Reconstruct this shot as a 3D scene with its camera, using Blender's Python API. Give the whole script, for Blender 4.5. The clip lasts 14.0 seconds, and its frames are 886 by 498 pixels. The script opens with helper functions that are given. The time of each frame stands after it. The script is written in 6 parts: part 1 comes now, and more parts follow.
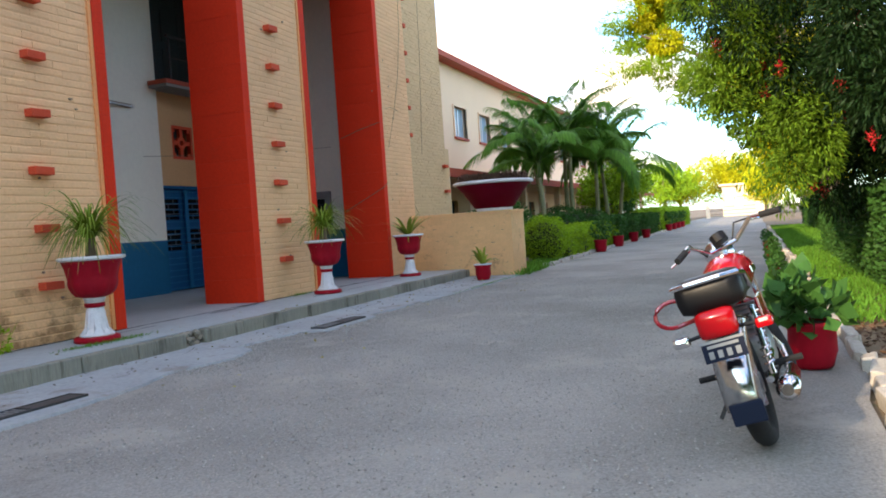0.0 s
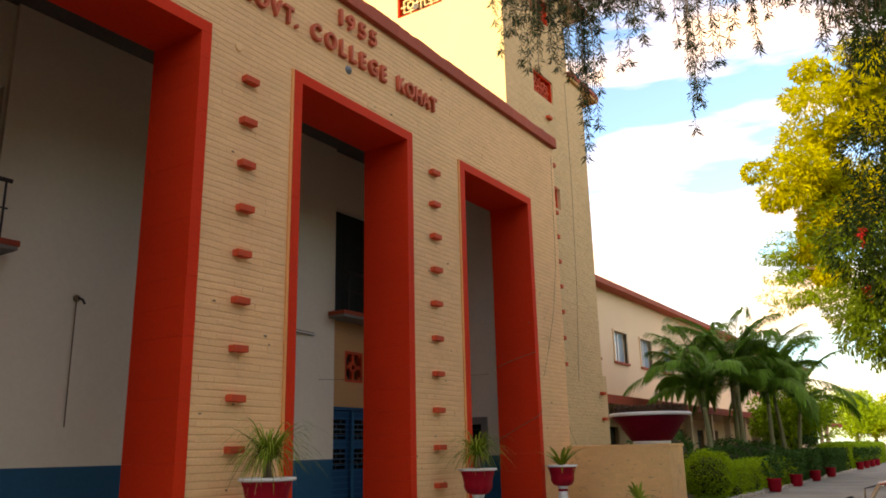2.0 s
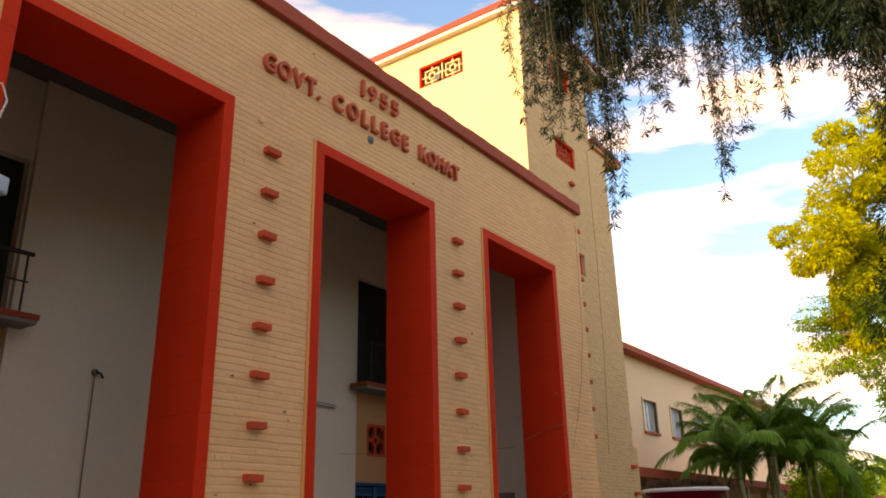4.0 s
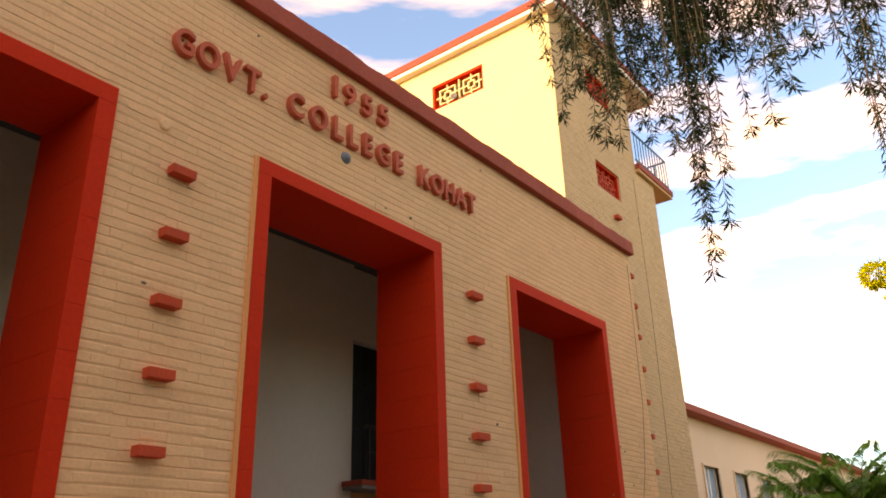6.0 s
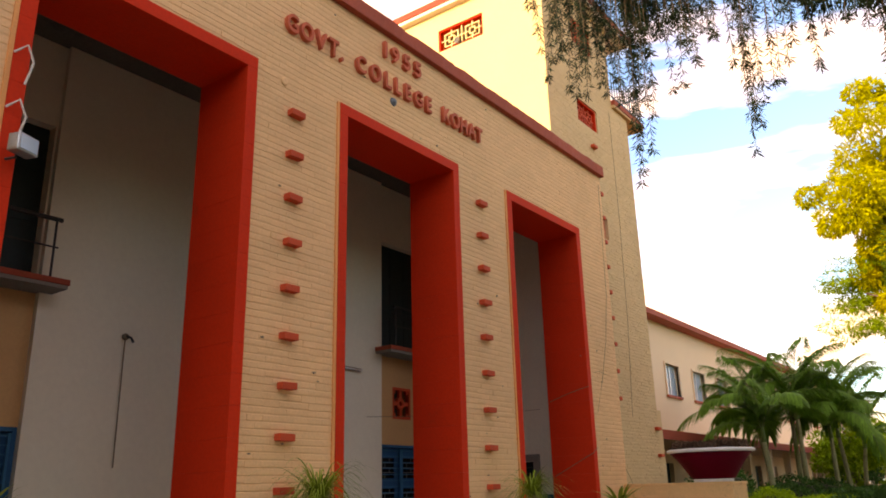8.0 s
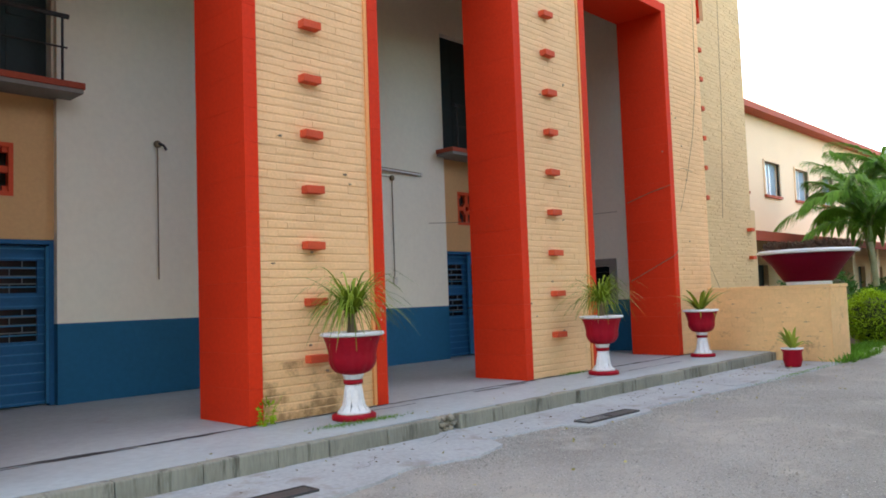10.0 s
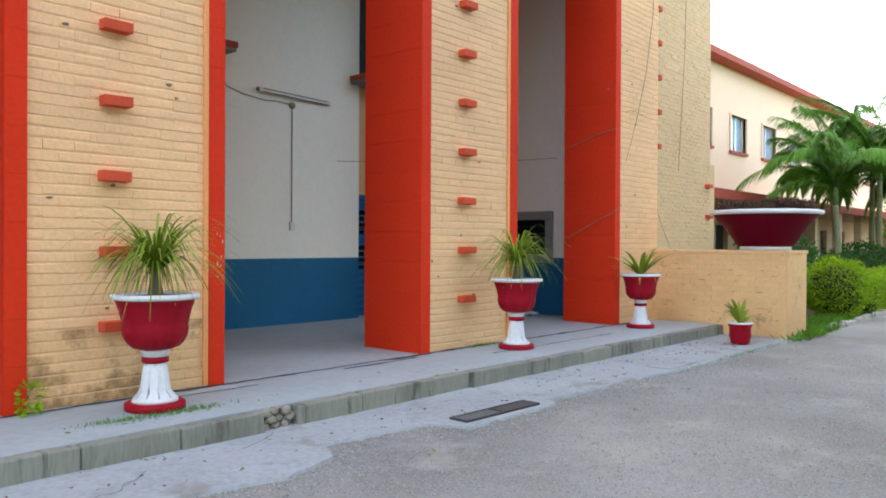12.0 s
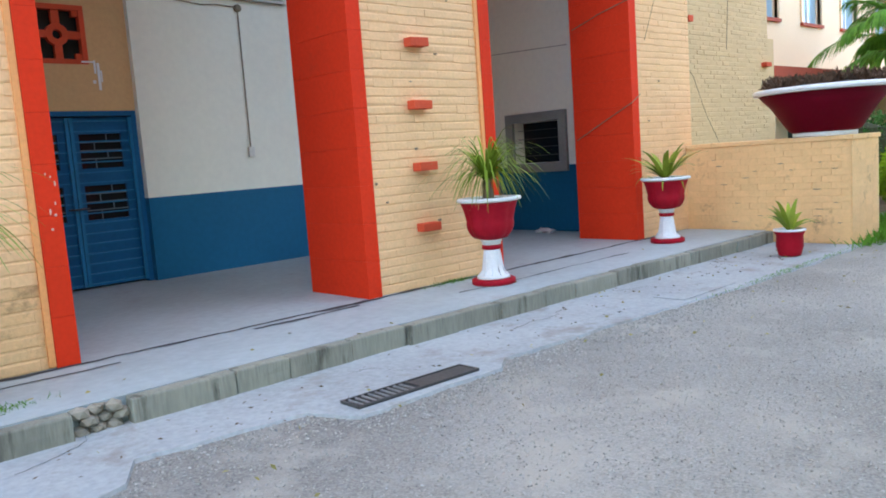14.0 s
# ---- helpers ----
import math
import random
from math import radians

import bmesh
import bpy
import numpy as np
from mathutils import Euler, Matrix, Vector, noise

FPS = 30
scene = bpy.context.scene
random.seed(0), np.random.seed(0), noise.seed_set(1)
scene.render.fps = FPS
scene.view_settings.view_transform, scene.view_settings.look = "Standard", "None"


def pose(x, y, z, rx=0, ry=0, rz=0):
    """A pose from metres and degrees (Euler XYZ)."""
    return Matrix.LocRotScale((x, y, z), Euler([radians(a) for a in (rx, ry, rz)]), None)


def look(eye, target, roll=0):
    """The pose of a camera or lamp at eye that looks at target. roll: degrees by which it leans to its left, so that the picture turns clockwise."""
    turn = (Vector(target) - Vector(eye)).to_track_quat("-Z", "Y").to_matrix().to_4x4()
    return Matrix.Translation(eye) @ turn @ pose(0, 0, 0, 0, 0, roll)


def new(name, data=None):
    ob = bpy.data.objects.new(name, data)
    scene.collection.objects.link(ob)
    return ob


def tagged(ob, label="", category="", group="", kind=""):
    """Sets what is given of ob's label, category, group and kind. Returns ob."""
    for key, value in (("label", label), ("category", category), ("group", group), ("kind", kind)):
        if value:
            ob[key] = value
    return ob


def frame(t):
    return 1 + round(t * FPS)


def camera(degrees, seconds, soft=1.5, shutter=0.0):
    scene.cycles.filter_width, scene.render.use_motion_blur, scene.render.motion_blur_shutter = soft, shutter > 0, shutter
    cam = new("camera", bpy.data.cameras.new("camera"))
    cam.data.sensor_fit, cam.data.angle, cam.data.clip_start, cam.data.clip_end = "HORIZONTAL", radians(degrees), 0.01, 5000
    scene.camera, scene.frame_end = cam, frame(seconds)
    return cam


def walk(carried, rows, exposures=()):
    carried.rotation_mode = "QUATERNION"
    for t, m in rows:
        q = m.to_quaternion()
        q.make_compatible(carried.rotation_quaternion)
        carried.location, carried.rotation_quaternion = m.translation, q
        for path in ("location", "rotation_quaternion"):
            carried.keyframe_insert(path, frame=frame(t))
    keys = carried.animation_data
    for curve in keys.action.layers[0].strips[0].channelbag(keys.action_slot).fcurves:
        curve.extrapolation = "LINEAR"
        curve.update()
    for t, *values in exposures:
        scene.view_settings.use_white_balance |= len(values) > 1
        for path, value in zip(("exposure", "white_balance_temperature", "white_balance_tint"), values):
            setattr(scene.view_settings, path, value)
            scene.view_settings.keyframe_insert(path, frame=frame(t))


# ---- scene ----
cam = camera(59.4, 14.0, soft=1.8)
PATH = [
    (0, (0.014, -7.129, 1.151), (1.869, -6.383, 1.093), -3.9),
    (0.5, (-0.282, -7.212, 1.232), (1.477, -6.278, 1.418), -1.7),
    (1, (-0.398, -7.34, 1.235), (1.307, -6.373, 1.634), -1.8),
    (1.5, (-0.528, -7.49, 1.325), (1.116, -6.454, 1.796), -1.7),
    (2, (-0.578, -7.615, 1.326), (1.042, -6.558, 1.834), -1.3),
    (2.5, (-0.592, -7.65, 1.36), (1.022, -6.619, 1.936), -1.4),
    (3, (-0.59, -7.67, 1.321), (0.999, -6.64, 1.966), -1.7),
    (3.5, (-0.606, -7.654, 1.352), (0.945, -6.586, 2.025), -1.1),
    (3.7, (-0.6, -7.64, 1.355), (0.951, -6.572, 2.02), -1.2),
    (5.8, (2.708, -5.690, 2.960), (4.171, -4.574, 3.742), -2.2),
    (6, (2.685, -5.698, 2.951), (4.154, -4.582, 3.723), -1.7),
    (6.5, (2.741, -5.540, 2.864), (4.181, -4.376, 3.621), -1.2),
    (7, (2.820, -5.400, 2.677), (4.260, -4.220, 3.408), -1.1),
    (7.5, (2.044, -5.666, 2.352), (3.531, -4.526, 3.054), -0.3),
    (8, (-0.405, -7.355, 1.368), (1.135, -6.226, 1.964), -1.5),
    (8.5, (-0.206, -7.286, 1.326), (1.402, -6.152, 1.689), -2.6),
    (9, (0.129, -7.194, 1.357), (1.66, -5.929, 1.596), -3.1),
    (11.5, (2.611, -6.514, 1.476), (4.045, -5.121, 1.491), -0.8),
    (12, (3.178, -6.344, 1.495), (4.679, -5.022, 1.482), 0.3),
    (12.5, (3.749, -6.259, 1.466), (5.301, -5.001, 1.379), -2.4),
    (13, (4.296, -6.181, 1.486), (5.768, -4.836, 1.338), -2.3),
    (13.5, (4.874, -6.063, 1.494), (6.27, -4.642, 1.315), -2.1),
    (14, (5.459, -6.008, 1.49), (6.805, -4.548, 1.258), -4.1),
]
EXPOSURES = [(0, 0.68, 6900, 18), (0.5, 0.42, 8000, 19), (1.5, 0.12, 9900, 26), (3.5, 0.0, 10500, 30), (6, 0.12, 11300, 36), (7.5, 0.18, 11100, 36), (8.5, 0.40, 10200, 30), (9.2, 0.95, 8700, 22), (11.5, 1.32, 7500, 18), (14, 1.6, 6900, 15)]
walk(cam, [(t, look(eye, target, roll)) for t, eye, target, roll in PATH], EXPOSURES)

# ---- light ----
SUN_AZ, SUN_EL = radians(-68), radians(21)
sun_way = Vector((math.sin(SUN_AZ) * math.cos(SUN_EL), math.cos(SUN_AZ) * math.cos(SUN_EL), math.sin(SUN_EL)))
world = bpy.data.worlds.new("evening_sky")
scene.world = world
world.use_nodes = True
wt = world.node_tree
wt.nodes.clear()
sky = wt.nodes.new("ShaderNodeTexSky")
sky.sky_type, sky.sun_disc = "NISHITA", False
sky.sun_elevation, sky.sun_rotation = SUN_EL, SUN_AZ
w_co = wt.nodes.new("ShaderNodeTexCoord")
w_map = wt.nodes.new("ShaderNodeMapping")
w_map.inputs["Scale"].default_value = (1.1, 1.1, 5.5)
w_noise = wt.nodes.new("ShaderNodeTexNoise")
w_noise.inputs["Scale"].default_value, w_noise.inputs["Detail"].default_value = 3.4, 9
w_ramp = wt.nodes.new("ShaderNodeValToRGB")
w_ramp.color_ramp.elements[0].position, w_ramp.color_ramp.elements[1].position = 0.45, 0.66
w_mix = wt.nodes.new("ShaderNodeMix")
w_mix.data_type = "RGBA"
w_mix.inputs["B"].default_value = (13.3, 11.2, 9.5, 1)
w_bg = wt.nodes.new("ShaderNodeBackground")
w_bg.inputs["Strength"].default_value = 0.15
w_out = wt.nodes.new("ShaderNodeOutputWorld")
wt.links.new(w_co.outputs["Generated"], w_map.inputs["Vector"])
wt.links.new(w_map.outputs["Vector"], w_noise.inputs["Vector"])
wt.links.new(w_noise.outputs["Fac"], w_ramp.inputs["Fac"])
wt.links.new(w_ramp.outputs["Color"], w_mix.inputs["Factor"])
w_tint = wt.nodes.new("ShaderNodeVectorMath")
w_tint.operation = "MULTIPLY"
w_tint.inputs[1].default_value = (1.6, 2.75, 3.45)
wt.links.new(sky.outputs["Color"], w_tint.inputs[0])
wt.links.new(w_tint.outputs["Vector"], w_mix.inputs["A"])
wt.links.new(w_mix.outputs["Result"], w_bg.inputs["Color"])
wt.links.new(w_bg.outputs["Background"], w_out.inputs["Surface"])
sun = new("sun", bpy.data.lights.new("sun", "SUN"))
sun.data.energy, sun.data.angle, sun.data.color = 4.5, radians(0.6), (1.0, 0.82, 0.55)
sun.matrix_world = look(sun_way * 50, (0, 0, 0))


# ---- materials ----
def material(name, base, rough=0.7, vary=0.15, big=0.6, fine=18.0, bump=0.25, stain=None, stain_at=0.62, island=0.0, metal=0.0, piece=0.0, stretch=(1, 1, 1), translucent=0.0, dist=0.01, spec=0.3):
    """Base colour with two scales of variation, stains and fine relief, at real size."""
    m = bpy.data.materials.new(name)
    m.use_nodes = True
    n, l = m.node_tree.nodes, m.node_tree.links
    bsdf = n["Principled BSDF"]
    bsdf.inputs["Roughness"].default_value, bsdf.inputs["Metallic"].default_value = rough, metal
    bsdf.inputs["Specular IOR Level"].default_value = 0.15 if translucent else spec
    geo = n.new("ShaderNodeNewGeometry")
    mapping = n.new("ShaderNodeMapping")
    mapping.inputs["Scale"].default_value = stretch
    l.new(geo.outputs["Position"], mapping.inputs["Vector"])
    big_n, fine_n = n.new("ShaderNodeTexNoise"), n.new("ShaderNodeTexNoise")
    big_n.inputs["Scale"].default_value, big_n.inputs["Detail"].default_value = big, 6
    fine_n.inputs["Scale"].default_value, fine_n.inputs["Detail"].default_value = fine, 5
    for t in (big_n, fine_n):
        l.new(mapping.outputs["Vector"], t.inputs["Vector"])
    add = n.new("ShaderNodeMath")
    add.operation = "ADD"
    l.new(big_n.outputs["Fac"], add.inputs[0])
    l.new(fine_n.outputs["Fac"], add.inputs[1])
    last = add.outputs[0]
    for amount, node, socket in ((island, geo, "Random Per Island"), (piece, None, "Random")):
        if amount:
            node = node or n.new("ShaderNodeObjectInfo")
            mad = n.new("ShaderNodeMath")
            mad.operation = "MULTIPLY_ADD"
            mad.inputs[1].default_value = amount
            l.new(node.outputs[socket], mad.inputs[0])
            l.new(last, mad.inputs[2])
            last = mad.outputs[0]
    span = n.new("ShaderNodeMapRange")
    span.inputs["From Min"].default_value, span.inputs["From Max"].default_value = 0.6, 1.4 + island + piece
    span.inputs["To Min"].default_value, span.inputs["To Max"].default_value = 1 - vary, 1 + vary
    l.new(last, span.inputs["Value"])
    scale = n.new("ShaderNodeVectorMath")
    scale.operation = "SCALE"
    scale.inputs[0].default_value = base
    l.new(span.outputs["Result"], scale.inputs["Scale"])
    colour = scale.outputs["Vector"]
    if stain:
        s_n = n.new("ShaderNodeTexNoise")
        s_n.inputs["Scale"].default_value, s_n.inputs["Detail"].default_value, s_n.inputs["Roughness"].default_value = big * 2.3, 9, 0.7
        l.new(mapping.outputs["Vector"], s_n.inputs["Vector"])
        ramp = n.new("ShaderNodeMapRange")
        ramp.inputs["From Min"].default_value, ramp.inputs["From Max"].default_value = stain_at, stain_at + 0.12
        l.new(s_n.outputs["Fac"], ramp.inputs["Value"])
        mix = n.new("ShaderNodeMix")
        mix.data_type = "RGBA"
        mix.inputs["B"].default_value = (*stain, 1)
        l.new(ramp.outputs["Result"], mix.inputs["Factor"])
        l.new(colour, mix.inputs["A"])
        colour = mix.outputs["Result"]
    l.new(colour, bsdf.inputs["Base Color"])
    if bump:
        b = n.new("ShaderNodeBump")
        b.inputs["Strength"].default_value, b.inputs["Distance"].default_value = bump, dist
        l.new(fine_n.outputs["Fac"], b.inputs["Height"])
        l.new(b.outputs["Normal"], bsdf.inputs["Normal"])
    if translucent:
        tr, mx = n.new("ShaderNodeBsdfTranslucent"), n.new("ShaderNodeMixShader")
        l.new(colour, tr.inputs["Color"])
        mx.inputs["Fac"].default_value = translucent
        l.new(bsdf.outputs["BSDF"], mx.inputs[1])
        l.new(tr.outputs["BSDF"], mx.inputs[2])
        l.new(mx.outputs["Shader"], n["Material Output"].inputs["Surface"])
    return m


def glass(name, colour, rough=0.05, spec=0.9):
    m = bpy.data.materials.new(name)
    m.use_nodes = True
    b = m.node_tree.nodes["Principled BSDF"]
    b.inputs["Base Color"].default_value, b.inputs["Roughness"].default_value = (*colour, 1), rough
    b.inputs["IOR"].default_value = 1.5
    b.inputs["Specular IOR Level"].default_value = spec
    return m


CREAM = material("cream_painted_brick", (0.83, 0.505, 0.26), 0.75, 0.15, 0.5, 30, 0.5, (0.52, 0.31, 0.16), 0.64, island=0.25, dist=0.006)
CREAM_PIECE = material("cream_brick_piece", (0.83, 0.505, 0.26), 0.75, 0.15, 0.5, 30, 0.5, (0.50, 0.30, 0.14), 0.61, piece=0.18, dist=0.006)
CREAM_DAMP = material("peeling_damp_brick", (0.79, 0.47, 0.23), 0.8, 0.14, 0.9, 30, 0.6, (0.36, 0.20, 0.085), 0.485, piece=0.2, dist=0.006)
MORTAR = material("painted_mortar", (0.79, 0.485, 0.25), 0.85, 0.12, 0.7, 40, 0.5)
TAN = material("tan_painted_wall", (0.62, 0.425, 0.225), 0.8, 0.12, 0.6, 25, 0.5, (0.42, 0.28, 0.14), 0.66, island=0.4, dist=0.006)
# sunlight on the tower's side is partly in this paler yellow
SUNLIT_YELLOW = material("sunlit_yellow_plaster", (0.86, 0.66, 0.32), 0.8, 0.05, 0.6, 25, 0.2)
PEACH = material("peach_distemper_wall", (0.83, 0.605, 0.41), 0.85, 0.07, 0.4, 20, 0.2, (0.60, 0.40, 0.25), 0.7)
LOWWALL = material("apricot_painted_brick", (0.79, 0.465, 0.215), 0.8, 0.14, 1.2, 25, 0.5, (0.42, 0.23, 0.11), 0.58, piece=0.3)
BAY = material("ochre_bay_wall", (0.60, 0.36, 0.17), 0.85, 0.08, 0.7, 20, 0.2)
WHITE_WALL = material("cream_white_distemper", (0.77, 0.735, 0.61), 0.85, 0.05, 0.5, 12, 0.12, (0.58, 0.53, 0.43), 0.68)
DADO = material("blue_oil_paint_dado", (0.003, 0.105, 0.205), 0.5, 0.12, 0.8, 15, 0.15, (0.012, 0.13, 0.22), 0.64, spec=0.18)
RED = material("red_oxide_paint", (0.68, 0.036, 0.010), 0.65, 0.12, 0.6, 25, 0.25, (0.50, 0.04, 0.016), 0.62, dist=0.004, spec=0.12)
RED_PIECE = material("red_painted_block", (0.68, 0.036, 0.010), 0.65, 0.12, 0.6, 25, 0.25, (0.50, 0.04, 0.016), 0.62, piece=0.12, dist=0.004, spec=0.12)
RED_BRICK = material("red_painted_brick", (0.60, 0.075, 0.028), 0.75, 0.14, 1.5, 40, 0.4, piece=0.5)
EAVE_RED = material("dull_red_eave_paint", (0.39, 0.072, 0.038), 0.75, 0.18, 1.0, 20, 0.3, (0.2, 0.06, 0.04), 0.64)
LETTER_RED = material("faded_red_letter", (0.58, 0.115, 0.055), 0.7, 0.15, 2, 30, 0.2)
CONCRETE = material("smooth_cement_floor", (0.335, 0.385, 0.385), 0.6, 0.15, 0.8, 14, 0.15, (0.30, 0.29, 0.28), 0.6)
APRON = material("pale_cement_apron", (0.325, 0.345, 0.34), 0.85, 0.22, 0.9, 25, 0.5, (0.25, 0.235, 0.21), 0.54)
KERB = material("weathered_kerb_concrete", (0.235, 0.232, 0.185), 0.9, 0.32, 1.8, 30, 0.6, (0.09, 0.085, 0.065), 0.54, piece=0.35, stretch=(1.6, 1, 0.22))
ASPHALT = material("worn_grey_asphalt", (0.272, 0.256, 0.226), 0.9, 0.5, 0.45, 70, 0.9, (0.345, 0.32, 0.275), 0.52, dist=0.012)
STONE = material("loose_road_gravel", (0.315, 0.298, 0.265), 0.9, 0.5, 2, 30, 0.2, island=2.2)
SOIL = material("dry_brown_soil", (0.20, 0.14, 0.085), 0.95, 0.25, 0.7, 18, 0.7, (0.10, 0.10, 0.04), 0.56)
GRASS = material("green_grass", (0.10, 0.25, 0.025), 0.7, 0.35, 0.6, 6, 0, island=0.6, translucent=0.3)
POT_RED = material("crimson_pot_paint", (0.32, 0.004, 0.014), 0.6, 0.14, 2, 25, 0.25, (0.24, 0.006, 0.012), 0.64, spec=0.15)
POT_WHITE = material("chipped_white_paint", (0.70, 0.69, 0.68), 0.7, 0.10, 3, 35, 0.4, (0.42, 0.39, 0.36), 0.60)
EARTH = material("dark_pot_soil", (0.06, 0.04, 0.025), 0.95, 0.3, 5, 60, 0.8)
STEEL_BLUE = material("blue_enamel_steel", (0.006, 0.10, 0.23), 0.45, 0.15, 1.2, 25, 0.15, spec=0.2)
# near-black for cracks, and for rooms whose darkness is put into the colour
DARK = material("dark_crack_and_unlit_room", (0.05, 0.05, 0.05), 0.9, 0.2, 0.8, 10, 0.1)
# panel colour kept almost black to stand for unlit openings
DARK_DOOR = material("unlit_opening_panel", (0.015, 0.03, 0.032), 0.5, 0.2, 1.0, 15, 0.1)
IRON = material("dark_iron", (0.06, 0.06, 0.06), 0.6, 0.3, 3, 40, 0.3, metal=0.6)
GREY_FRAME = material("grey_cement_frame", (0.22, 0.21, 0.19), 0.85, 0.15, 2, 30, 0.3)
WIRE = material("dusty_brown_conduit", (0.22, 0.17, 0.11), 0.8, 0.2, 3, 30, 0)
PLASTIC = material("aged_white_plastic", (0.66, 0.63, 0.55), 0.5, 0.08, 3, 30, 0)
BLUE_RAIL = material("faded_blue_rail_paint", (0.05, 0.16, 0.26), 0.6, 0.2, 3, 30, 0.2)
WHITE_STONE = material("whitewashed_edging_stone", (0.42, 0.38, 0.32), 0.9, 0.25, 2, 25, 0.6, (0.28, 0.24, 0.18), 0.55, piece=0.4)
BARK = material("grey_brown_bark", (0.16, 0.115, 0.075), 0.95, 0.3, 2, 25, 0.8, stretch=(1, 1, 0.3), dist=0.02)
PALM_TRUNK = material("pale_ringed_palm_trunk", (0.24, 0.23, 0.12), 0.9, 0.25, 1.5, 14, 0.7, stretch=(0.4, 0.4, 2.5), dist=0.02)
PALM_LEAF = material("palm_frond", (0.135, 0.31, 0.04), 0.6, 0.55, 0.5, 8, 0, island=0.7, translucent=0.25)
HEDGE_LEAF = material("bright_hedge_leaf", (0.27, 0.43, 0.02), 0.6, 0.4, 0.8, 8, 0, island=0.9, translucent=0.25)
DARK_LEAF = material("deep_green_leaf", (0.045, 0.125, 0.025), 0.55, 0.4, 0.6, 8, 0, island=0.9, translucent=0.25)
GOLD_LEAF = material("yellow_green_tree_leaf", (0.55, 0.53, 0.012), 0.6, 0.55, 0.35, 5, 0, island=0.9, translucent=0.35)
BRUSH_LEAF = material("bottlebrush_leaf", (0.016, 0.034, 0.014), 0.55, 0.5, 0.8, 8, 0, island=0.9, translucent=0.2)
SPIKY_LEAF = material("spiky_plant_leaf", (0.19, 0.28, 0.03), 0.5, 0.5, 2, 15, 0, island=1.0, translucent=0.25)
BROWN_LEAF = material("dry_reddish_shrub_leaf", (0.11, 0.06, 0.035), 0.8, 0.4, 2, 15, 0, island=0.9)
FLOWER_RED = material("scarlet_flower", (0.55, 0.03, 0.03), 0.6, 0.25, 3, 20, 0, island=0.6, translucent=0.2)
FLOWER_PINK = material("violet_flower", (0.40, 0.06, 0.42), 0.6, 0.2, 3, 20, 0, island=0.5)
# opaque pane; the sky's reflection is put into its blue-grey
PANE = glass("sky_tinted_window_pane", (0.34, 0.47, 0.56))
BLACK_PANE = glass("unlit_window_pane", (0.01, 0.012, 0.014), 0.15, 0.3)
CHROME = material("chrome", (0.72, 0.72, 0.72), 0.14, 0.04, 4, 30, 0, metal=1.0)
BIKE_RED = glass("red_motorcycle_lacquer", (0.42, 0.012, 0.02), 0.12)
BIKE_BLACK = glass("black_vinyl_and_plastic", (0.006, 0.006, 0.007), 0.42, 0.25)
RUBBER = material("black_tyre_rubber", (0.02, 0.02, 0.02), 0.85, 0.2, 8, 60, 0.4)
LENS_RED = glass("red_lamp_lens", (0.36, 0.003, 0.006), 0.15, 0.4)
ENGINE = material("cast_aluminium", (0.35, 0.35, 0.35), 0.4, 0.15, 6, 50, 0.3, metal=0.9)
PLATE = material("number_plate_paint", (0.28, 0.28, 0.27), 0.5, 0.06, 5, 40, 0)
PIT_BLACK = material("pit_black", (0.02, 0.02, 0.02), 0.6, 0.1, 5, 40, 0)


# ---- helpers of this scene ----
def obj(name, bm, mat, parent=None, label="", smooth=False):
    me = bpy.data.meshes.new(name)
    bm.to_mesh(me)
    bm.free()
    me.materials.append(mat)
    if smooth:
        me.polygons.foreach_set("use_smooth", [True] * len(me.polygons))
    ob = new(name, me)
    ob.parent = parent
    if label:
        ob["label"] = label
    return ob


def part(name, bm, mat, parent, label="", smooth=False):
    return obj(name, bm, mat, parent, label, smooth)


def raw(name, verts, faces, mat, parent=None, label="", smooth=False):
    """A mesh from arrays that code has worked out."""
    used = sorted({i for f in faces for i in f})
    place = {k: i for i, k in enumerate(used)}
    verts, faces = [verts[k] for k in used], [[place[k] for k in f] for f in faces]
    me = bpy.data.meshes.new(name)
    me.from_pydata([tuple(v) for v in verts], [], [tuple(f) for f in faces])
    me.materials.append(mat)
    if smooth:
        me.polygons.foreach_set("use_smooth", [True] * len(me.polygons))
    ob = new(name, me)
    ob.parent = parent
    if label:
        ob["label"] = label
    return ob


def empty(name, m, label, category, group="", kind=""):
    ob = new(name)
    ob.matrix_basis = m
    return tagged(ob, label, category, group, kind)


def box(x0, x1, y0, y1, z0, z1, bm=None, bevel=0.0):
    made = bmesh.new()
    v = [made.verts.new((x, y, z)) for x in (x0, x1) for y in (y0, y1) for z in (z0, z1)]
    for f in ((0, 1, 3, 2), (4, 6, 7, 5), (0, 4, 5, 1), (2, 3, 7, 6), (0, 2, 6, 4), (1, 5, 7, 3)):
        made.faces.new([v[i] for i in f])
    if bevel:
        bmesh.ops.bevel(made, geom=made.edges[:], offset=bevel, segments=2, affect="EDGES", profile=0.6)
    if bm is None:
        return made
    join(bm, made)
    return bm


def join(bm, other):
    me = bpy.data.meshes.new("tmp")
    other.to_mesh(me)
    other.free()
    bm.from_mesh(me)
    bpy.data.meshes.remove(me)


